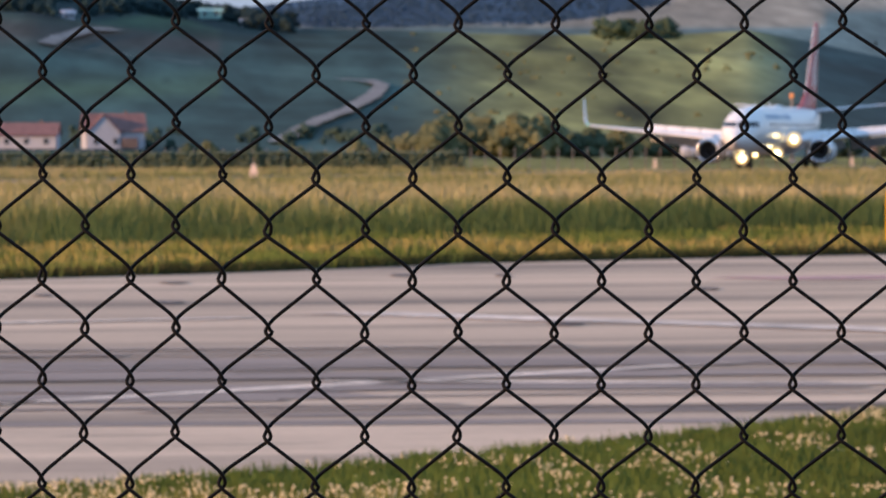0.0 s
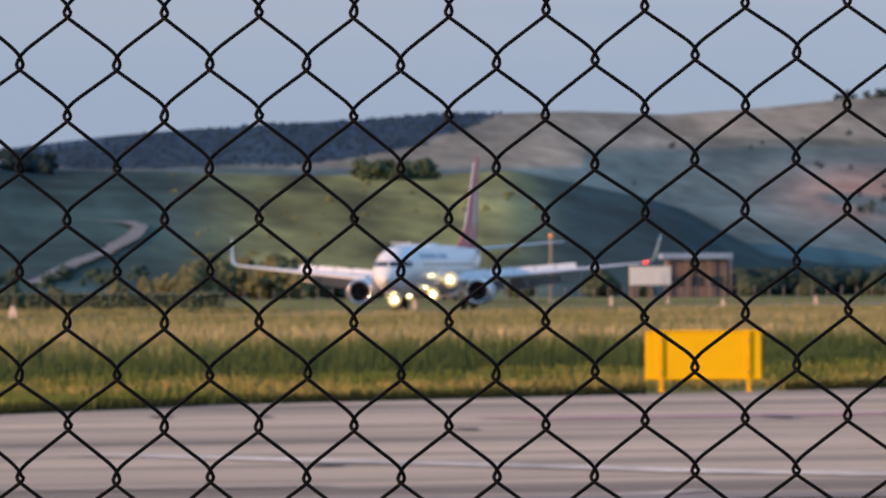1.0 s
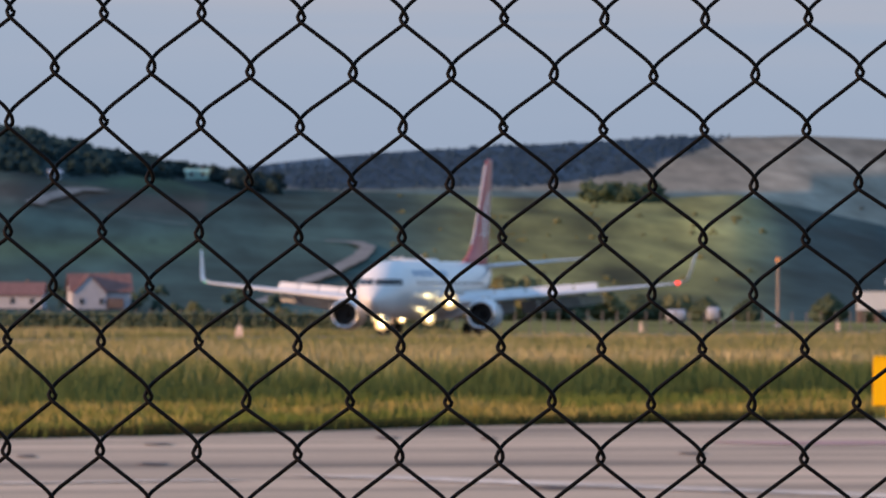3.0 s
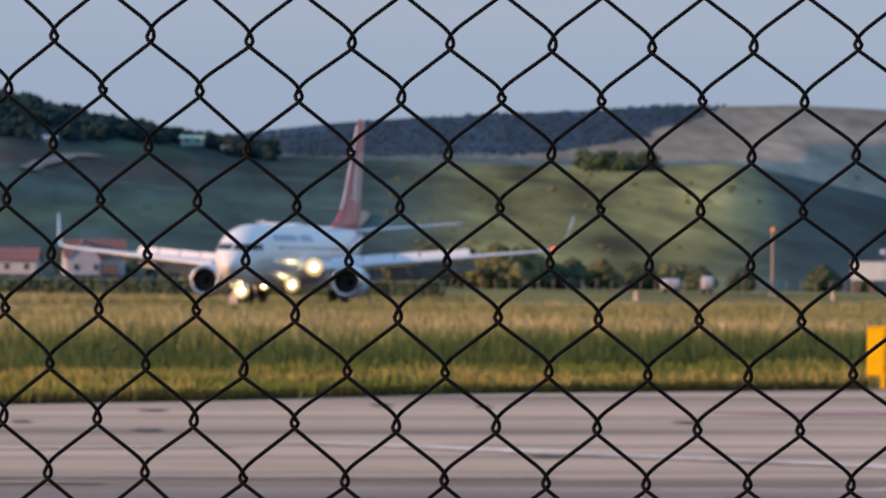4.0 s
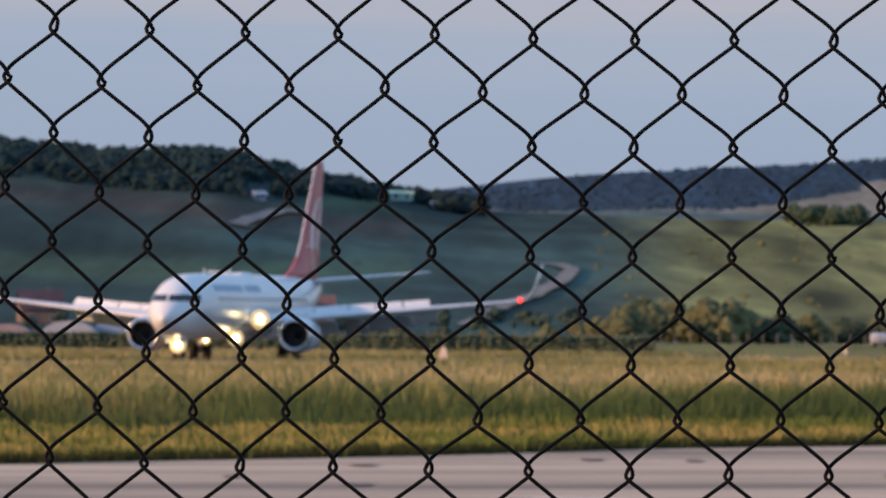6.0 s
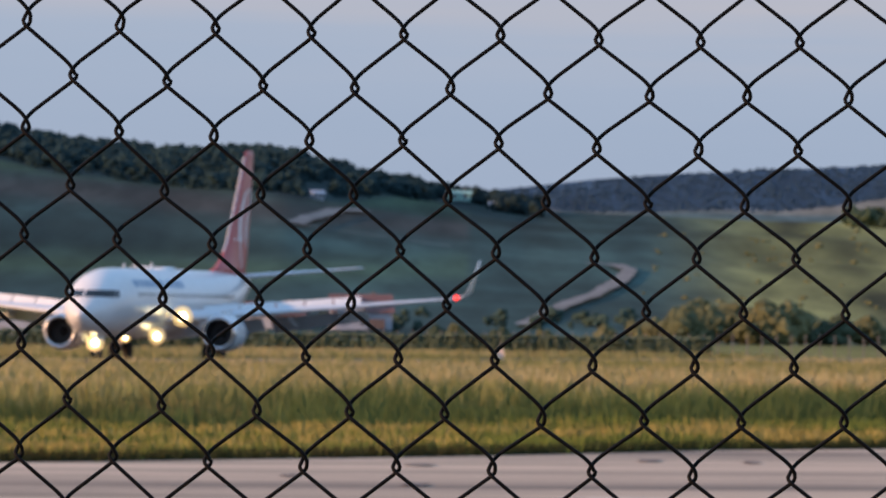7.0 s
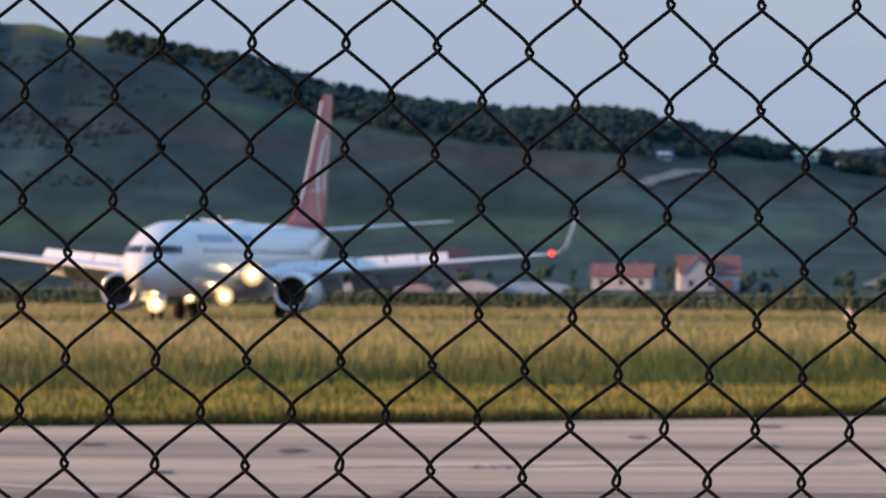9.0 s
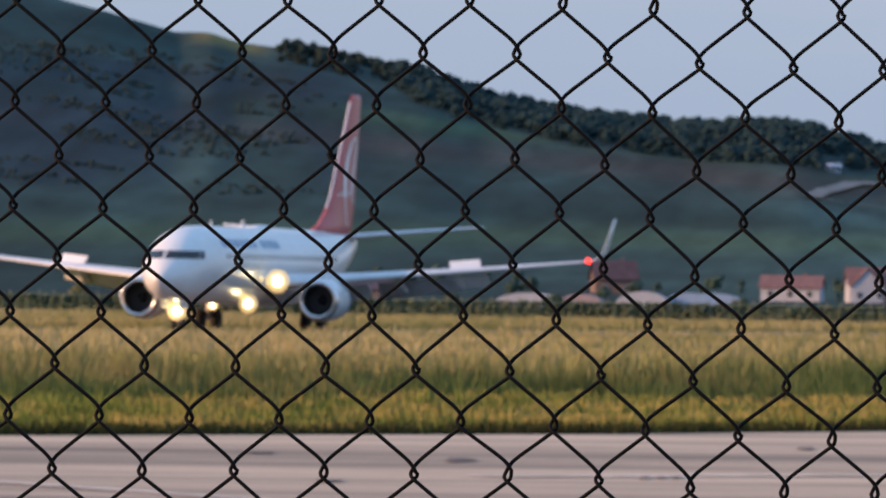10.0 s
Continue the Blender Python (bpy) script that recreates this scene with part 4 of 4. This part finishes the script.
def build_engine(plane, s):
    x, z, y0 = s * 4.83, 1.66, 13.1
    def turned(prof):
        return loft([[(x + r * math.cos(2 * math.pi * i / 36), y0 + a, z + 0.97 * r * math.sin(2 * math.pi * i / 36)) for i in range(36)] for a, r in prof], False)
    n = part("engine", turned([(0.20, 1.06), (0.45, 1.10), (1.2, 1.15), (2.2, 1.10), (3.0, 0.96), (3.4, 0.86), (3.4, 0.60), (4.4, 0.38), (4.9, 0.05)]), M_SKIN, plane, smooth=True)
    part("inlet_lip", turned([(0.26, 0.765), (0.12, 0.80), (0.03, 0.86), (0.0, 0.93), (0.03, 0.99), (0.10, 1.035), (0.22, 1.068)]), M_LIP, n, "bright polished metal lip", True)
    part("intake", turned([(0.22, 0.765), (0.6, 0.76), (1.0, 0.78), (1.001, 0.02)]), M_DARK, n, "black intake opening")
    part("spinner", lathe([(0.62, 0.01), (0.75, 0.12), (0.98, 0.26)], "Y", 16, (x, y0, z)), M_DARK, n, smooth=True)
    bm = bmesh.new()
    loft([[(x - 0.16, y0 + 1.2, zz), (x + 0.16, y0 + 1.2, zz), (x + 0.12, y0 + 4.6, zz + 0.15), (x - 0.12, y0 + 4.6, zz + 0.15)] for zz in (z + 0.85, z + 1.28)], bm=bm)
    part("pylon", bm, M_SKIN, n)
    # the band of colour round the rear of the cowl
    part("cowl_band", lathe([(2.62, 1.045), (2.63, 1.052), (2.80, 1.015), (2.81, 1.0)], "Y", 32, (x, y0, z), 0.97), M_TITLE, n, smooth=True)


def build_wheel(parent, at, r, w):
    t = part("wheel", lathe([(-w / 2, r * 0.55), (-w / 2, r * 0.85), (-w / 3, r), (w / 3, r), (w / 2, r * 0.85), (w / 2, r * 0.55)], "X", 20, at), M_TYRE, parent, "black rubber tyre", True)
    part("rim", lathe([(-w / 2 * 0.9, 0.001), (-w / 2 * 0.9, r * 0.54), (w / 2 * 0.9, r * 0.54), (w / 2 * 0.9, 0.001)], "X", 16, at), M_STEEL, t)


def lamp(plane, at, r, mat, name="landing_light", label="lit warm white landing light"):
    lens = part(name, lathe([(-0.12, 0.001), (-0.10, r * 0.38), (0.0, r * 0.56), (0.10, r * 0.5), (0.12, 0.001)], "Y", 16, at), mat, plane, label, True)
    # added emitting ring stands for the bloom round a bright lamp
    if mat == M_LAMP:
        part("glow_ring", lathe([(0.02, r * 0.55), (0.0, r * 1.45), (0.10, r * 1.4), (0.16, r * 0.6)], "Y", 16, at), M_LAMP_GLOW, lens, "orange glow ring added round the lamp", True)


def build_plane():
    plane = thing("airliner", "white twin-engine jet airliner with a red tail, lights on", "airplane")
    n = 40
    part("fuselage", loft([[fus_at(f[0], 2 * math.pi * i / n) for i in range(n)] for f in FUS]), M_SKIN, plane, smooth=True)
    # belly fairing under the wing
    part("belly_fairing", lathe([(11.6, 0.05), (12.4, 1.2), (14, 1.75), (20, 1.85), (22.5, 1.4), (24, 0.05)], "Y", 28, (0, 0, 2.25), 0.55), M_SKIN, plane, smooth=True)
    for s in (-1, 1):
        build_wing(plane, s)
        build_engine(plane, s)
        rings = []
        for x, y, z, c in ((0.3, 33.4, 5.0, 4.0), (1.0, 33.9, 5.07, 3.7), (7.1, 37.3, 5.67, 1.35), (7.25, 37.5, 5.69, 1.1)):
            rings.append([(s * x, y + u, z + v) for u, v in foil(c, 0.09)])
        part("tailplane", loft(rings), M_WING, plane, smooth=True)
    rings = []
    for y, z, c in ((27.6, 5.0, 9.8), (30.6, 5.7, 7.1), (32.0, 6.4, 6.0), (33.1, 7.3, 5.1), (37.0, 12.55, 2.15), (37.35, 12.8, 1.6)):
        rings.append([(v, y + u, z) for u, v in foil(c, 0.09)])
    fin = part("fin", loft(rings), M_RED, plane, "red tail fin with pale line drawing", True)
    # pale bow and strokes on both sides of the fin, and its bare front edge
    def fin_pt(u, z, side):
        y = float(np.interp(z, (5.0, 5.7, 6.4, 7.3, 12.55, 12.8), (27.6, 30.6, 32.0, 33.1, 37.0, 37.35)))
        c = float(np.interp(z, (5.0, 5.7, 6.4, 7.3, 12.55, 12.8), (9.8, 7.1, 6.0, 5.1, 2.15, 1.6)))
        th = 5 * 0.09 * c * (0.2969 * math.sqrt(u) - 0.126 * u - 0.3516 * u * u + 0.2843 * u ** 3 - 0.1015 * u ** 4)
        return (side * (th + 0.02) + 0.02 * c * math.sin(math.pi * u), y + u * c, z)
    for side in (-1, 1):
        for pts, w in (([(0.38, 7.2), (0.28, 8.3), (0.28, 9.4), (0.38, 10.2), (0.60, 10.5), (0.80, 10.1)], 0.075), ([(0.80, 10.1), (0.70, 9.2), (0.62, 8.2), (0.68, 7.4)], 0.085), ([(0.12, 7.3), (0.35, 7.5), (0.60, 7.4), (0.88, 6.9)], 0.05), ([(0.36, 7.3), (0.50, 6.4), (0.70, 5.6)], 0.025)):
            bm = bmesh.new()
            fine = []
            for (u0, z0), (u1, z1) in zip(pts, pts[1:]):
                fine += [(u0 + (u1 - u0) * k / 4, z0 + (z1 - z0) * k / 4) for k in range(4)]
            fine.append(pts[-1])
            # strokes drawn wider, so the fin pales as in haze
            row = [(bm.verts.new(fin_pt(max(0.02, u - w * 0.95), z, side)), bm.verts.new(fin_pt(min(0.97, u + w * 0.95), z, side))) for u, z in fine]
            for p, q in zip(row, row[1:]):
                bm.faces.new((p[0], p[1], q[1], q[0]))
            bmesh.ops.recalc_face_normals(bm, faces=bm.faces[:])
            part("fin_drawing", bm, M_PALE, fin, "pale curved stroke")
    bm = bmesh.new()
    loft([[(x, float(np.interp(z, (6.4, 7.3, 12.55, 12.8), (32.0, 33.1, 37.0, 37.35))) - 0.05 + dy, z) for x, dy in ((0.0, -0.02), (0.06, 0.08), (0.0, 0.06), (-0.06, 0.08))] for z in (6.6, 7.3, 9, 11, 12.4)], bm=bm)
    part("fin_edge", bm, M_PALE, fin, "bare pale leading edge")
    # cockpit panes
    for a0, a1, y0, y1, side in ((55, 84, 1.72, 2.25, 1), (28, 52, 1.85, 2.75, 1), (17, 34, 2.80, 3.20, 1), (55, 84, 1.72, 2.25, -1), (28, 52, 1.85, 2.75, -1), (17, 34, 2.80, 3.20, -1)):
        bm = bmesh.new()
        grid = []
        for i in range(5):
            row = []
            for j in range(4):
                z = 3.66 + 0.40 * j / 3
                y = y0 + (y1 - y0) * i / 4 + 0.55 * j / 3 * (1 if a0 > 50 else 0.55)
                ys = [f[0] for f in FUS]
                zc, w, h = (float(np.interp(y, ys, [f[k] for f in FUS])) for k in (1, 2, 3))
                q = max(-0.98, min(0.98, (z - zc) / h))
                reach = w * math.sqrt(1 - q * q)
                lat = reach if a0 < 50 else reach * (0.06 + 0.94 * i / 4)
                yy = y
                if a0 > 50:
                    # front panes: walk forward until the skin is met
                    yy = 0.8
                    while yy < 4:
                        zc, w, h = (float(np.interp(yy, ys, [f[k] for f in FUS])) for k in (1, 2, 3))
                        lat = 0.06 + 1.0 * i / 4
                        if (lat / w) ** 2 + ((z - zc) / h) ** 2 < 1:
                            break
                        yy += 0.02
                    row.append(bm.verts.new((side * lat, yy - 0.03, z)))
                else:
                    row.append(bm.verts.new((side * (lat + 0.02), yy, z)))
            grid.append(row)
        for i in range(4):
            for j in range(3):
                bm.faces.new((grid[i][j], grid[i + 1][j], grid[i + 1][j + 1], grid[i][j + 1]))
        bmesh.ops.recalc_face_normals(bm, faces=bm.faces[:])
        part("cockpit_pane", bm, M_GLASS, plane, "dark cockpit window")
    # lettering that cannot be read: plain bars on both sides of the hull
    for side in (-1, 1):
        y = 6.3
        for w, gap in ((1.0, 0.25), (0.8, 0.25), (1.0, 0.22), (0.75, 0.25), (0.95, 0.25), (0.8, 0.9), (0.8, 0.22), (0.5, 0.22), (0.8, 0.22), (0.7, 0.2)):
            bm = bmesh.new()
            rows = []
            for a in (27, 34, 41):
                q = radians(a)
                rows.append([bm.verts.new((side * fus_at(yy, q, 0.012)[0], yy, fus_at(yy, q, 0.012)[2])) for yy in (y, y + w * 0.5, y + w)])
            for p, r in zip(rows, rows[1:]):
                for i in range(2):
                    bm.faces.new((p[i], p[i + 1], r[i + 1], r[i]))
            bmesh.ops.recalc_face_normals(bm, faces=bm.faces[:])
            part("lettering_bar", bm, M_TITLE, plane, "blue-grey block of lettering")
            y += w + gap
        # passenger windows: small dark panes in a row
        pane = None
        for k in range(44):
            yy = 6.6 + 0.52 * k
            if pane is None:
                bm = bmesh.new()
                vs = [bm.verts.new((side * fus_at(10, radians(a), 0.008)[0], dy, fus_at(10, radians(a), 0.008)[2])) for a, dy in ((9, -0.1), (9, 0.1), (17, 0.1), (17, -0.1))]
                bm.faces.new(vs if side > 0 else vs[::-1])
                pane = part("cabin_window", bm, M_WINDOW, plane)
                pane.location.y = yy
            elif yy < 28:
                o = new("cabin_window", pane.data)
                o.parent = plane
                o.location.y = yy
    # gear
    ng = part("nose_gear", lathe([(0.35, 0.09), (1.6, 0.11), (1.65, 0.06)], "Z", 12, (0, 4.0, 0)), M_STEEL, plane)
    for x in (-0.22, 0.22):
        build_wheel(ng, (x, 4.0, 0.34), 0.34, 0.2)
    for s in (-1, 1):
        part("gear_door", box(0.04, 1.6, 0.55, (s * 0.45, 3.3, 1.15), 0.01), M_SKIN, plane)
        mg = part("main_gear", lathe([(0.5, 0.13), (2.2, 0.16), (2.25, 0.08)], "Z", 12, (s * 2.86, 19.6, 0)), M_STEEL, plane)
        for x in (-0.43, 0.43):
            build_wheel(mg, (s * 2.86 + x, 19.6, 0.56), 0.56, 0.4)
    # aerials on the roof
    for y, h, l in ((9.5, 0.38, 0.4), (15.5, 0.45, 0.5)):
        bm = bmesh.new()
        loft([[(-0.03, y + l * 0.5 * q, 5.3 + h * q), (0.03, y + l * 0.5 * q, 5.3 + h * q), (0.03, y + l, 5.3 + h * q), (-0.03, y + l, 5.3 + h * q)] for q in (0, 1)], bm=bm)
        part("aerial", bm, M_SKIN, plane)
    part("aerial_dome", lathe([(17.5, 0.01), (18.2, 0.5), (19.5, 0.55), (20.6, 0.3), (21.0, 0.01)], "Y", 16, (0, 0, 5.33), 0.4), M_SKIN, plane, smooth=True)
    # lamps
    lamp(plane, (0.0, 3.75, 1.02), 0.35, M_LAMP, "taxi_light", "lit warm white nose gear light")
    lamp(plane, (1.45, 11.9, 1.42), 0.34, M_LAMP)
    lamp(plane, (-0.45, 11.9, 1.34), 0.20, M_LAMP)
    lamp(plane, (2.60, 13.35, 2.60), 0.42, M_LAMP)
    # dim piece added beside the wing light for its glare
    lamp(plane, (1.80, 13.0, 2.72), 0.26, M_LAMP_GLOW)
    for s, m, lb in ((1, M_NAV_RED, "glowing red position light"), (-1, M_NAV_GREEN, "glowing green position light")):
        lamp(plane, (s * 17.0, 22.0, 3.91), 0.27 if s > 0 else 0.1, m, "position_light", lb)
    return plane


airliner = build_plane()


# ---- the wire fence ----
def build_fence():
    """Woven mesh: every wire zigzags down between its neighbours and hooks into both."""
    root = thing("chain_link_fence", "dark chain-link fence of woven coated wire", "fence")
    steps = [0.0668] * 12 + [0.0669, 0.0668, 0.0665, 0.0672, 0.0668, 0.0671, 0.0655, 0.0696, 0.0672, 0.0678, 0.0674, 0.073, 0.0689, 0.0728, 0.0719, 0.0721, 0.0749, 0.0739, 0.0774, 0.0762] + [0.075] * 10
    lift = [0.0115] * 12 + [0.0115, 0.0123, 0.0113, 0.0105, 0.0107, 0.0107, 0.0098, 0.0075, 0.0048, 0.0042, 0.0032, 0.0006, -0.0005, -0.0002, -0.0, 0.0003, -0.0008, -0.0004, 0.0058, 0.0068, 0.0068] + [0.0068] * 10
    cols = [0.31 + -0.9536 - 0.0668 * 12]
    for s in steps:
        cols.append(cols[-1] + s)
    half = []                                   # node columns, every half mesh
    for a, b in zip(cols, cols[1:]):
        half += [a, (a + b) / 2]
    # how the hooks of each column are pulled aside and up or down, in millimetres
    aside = [1.5, 1.4, 1.2, 0.7, 0.9, 0.4, -0.2, 0.1, -0.7, -1.2, -1.3, 0.7, 0.3, -0.3, 0.6, 1.4, 0.7, 0.3, 0.7, -1.2, -0.7, -1.1, 0.2, 1.3, 0.3, 0.8, 2.0, 1.3, 1.9, 1.7, 0.7, 0.1, -0.1, -0.2, -0.8, -1.4, -0.7, 0.0, -0.8, -0.9, -0.5]
    raised = [2.6, 2.2, 1.8, 1.0, 1.9, 1.5, 2.0, 2.2, 2.3, 1.9, 2.5, 1.9, 1.6, 0.0, 0.3, -1.6, -0.3, -0.9, -0.8, -1.1, -0.4, -0.4, 0.6, -0.6, -0.1, -0.5, -0.4, -0.9, -0.4, -0.6, -1.5, -2.5, -1.6, -1.3, -1.3, -0.8, -2.2, -4.2, -4.4, -4.8, -4.0]
    pulled = np.arange(23, 64)
    P, Z0, R = 0.07719, 1.7908, 0.00143
    rows_up, rows_down = 8, 23
    sub, ring = 20, 6
    rng = np.random.default_rng(3)
    # each run leaves its hook straight and curves down into the next one
    fs = np.linspace(0, 1, 201)
    pace = (0.12 + 0.88 * smooth01(fs / 0.13)) * (1 - 0.70 * smooth01((fs - 0.60) / 0.40))
    run = np.concatenate([[0], np.cumsum((pace[1:] + pace[:-1]) / 2)])
    run /= run[-1]
    wob = [rng.normal(0, 0.0006, 2 * (rows_up + rows_down) + 3) for _ in half]
    for k in range(len(half) - 1):
        left, right = half[k], half[k + 1]
        pts = []
        n = 2 * (rows_up + rows_down)
        for i in range(n * sub + 1):
            ph = i / sub                        # counts half meshes from the top
            step, f = int(ph), ph - int(ph)
            to_right = (step + k) % 2 == 0
            g = float(np.interp(f, fs, run))
            a = g if to_right else 1 - g
            ext = 0.0025
            x = left - ext + (right - left + 2 * ext) * a
            j = min(step, n - 1)
            w0 = wob[k][j] * (1 - a) + wob[k + 1][j] * a
            x += -0.00046 * (ph / 2 - rows_up)
            z = Z0 + P * rows_up - ph * P / 2 + float(np.interp(x, cols, lift)) + w0
            at = k + a                          # the column reached, and the sag of the rows there
            x += 0.001 * float(np.interp(at, pulled, aside))
            sag = float(np.interp(at, (23, 38, 45, 52, 63), (4.2, 0.0, -0.6, -1.1, -4.2)))
            z += 0.001 * (float(np.interp(at, pulled, raised)) + sag * (ph / 2 - rows_up - 4) / 5)
            y = (-0.0019 if to_right else 0.0019) * min(1.0, math.sin(math.pi * f) * 2.2)
            pts.append(Vector((x + w0 * 0.5, y, z)))
        verts, faces = [], []
        m = len(pts)
        arr = np.array([p[:] for p in pts])
        tan = np.gradient(arr, axis=0)
        tan /= np.linalg.norm(tan, axis=1)[:, None]
        side = np.cross(tan, np.array((0, 1.0, 0)))
        side /= np.linalg.norm(side, axis=1)[:, None]
        up = np.cross(side, tan)
        for q in range(ring):
            w = 2 * math.pi * q / ring
            verts.append(arr + R * (math.cos(w) * side + math.sin(w) * up))
        V = np.stack(verts, 1).reshape(-1, 3)
        base = np.arange(m - 1)[:, None] * ring
        F = np.concatenate([base + np.array([q, (q + 1) % ring, ring + (q + 1) % ring, ring + q]) for q in range(ring)])
        ob = mesh_ob("wire", V, F.tolist(), M_WIRE)
        ob.data.polygons.foreach_set("use_smooth", [True] * len(F))
        ob.parent = root


build_fence()


# ---- what moves ----
PLANE_Z = -0.26


def motions():
    walk(airliner, [
        (0.0, pose(48.59, 782.82, PLANE_Z, 0, 0, -14.50)),
        (0.5, pose(42.85, 762.27, PLANE_Z, 0, 0, -14.48)),
        (1.0, pose(37.53, 741.65, PLANE_Z, 0, 0, -14.53)),
        (1.5, pose(32.70, 725.79, PLANE_Z, 0, 0, -14.15)),
        (2.0, pose(25.79, 673.23, PLANE_Z, 0, 0, -13.98)),
        (2.5, pose(20.69, 651.30, PLANE_Z, 0, 0, -14.23)),
        (4.0, pose(6.31, 609.67, PLANE_Z, 0, 0, -14.40)),
        (4.5, pose(2.24, 597.94, PLANE_Z, 0, 0, -14.33)),
        (5.0, pose(-1.80, 584.95, PLANE_Z, 0, 0, -14.35)),
        (5.5, pose(-6.30, 575.49, PLANE_Z, 0, 0, -14.27)),
        (7.0, pose(-18.32, 536.88, PLANE_Z, 0, 0, -13.83)),
        (7.5, pose(-21.60, 523.93, PLANE_Z, 0, 0, -13.17)),
        (8.0, pose(-25.65, 514.85, PLANE_Z, 0, 0, -13.17)),
        (8.5, pose(-28.66, 501.40, PLANE_Z, 0, 0, -13.11)),
        (9.0, pose(-31.89, 489.80, PLANE_Z, 0, 0, -12.58)),
        (9.5, pose(-34.99, 481.50, PLANE_Z, 0, 0, -12.09)),
        (10.0, pose(-38.10, 469.86, PLANE_Z, 0, 0, -11.64)),
    ])
    for sp, mid, slope, turn, folds in SPOILERS:
        base = pose(*mid, 0, slope, turn)
        up, down = base @ pose(0, 0, 0, 50), base @ pose(0, 0, 0, -7)
        walk(sp, [(0.0, up), (9.65, up), (9.85, down if folds else up), (10.0, down if folds else up)])


motions()
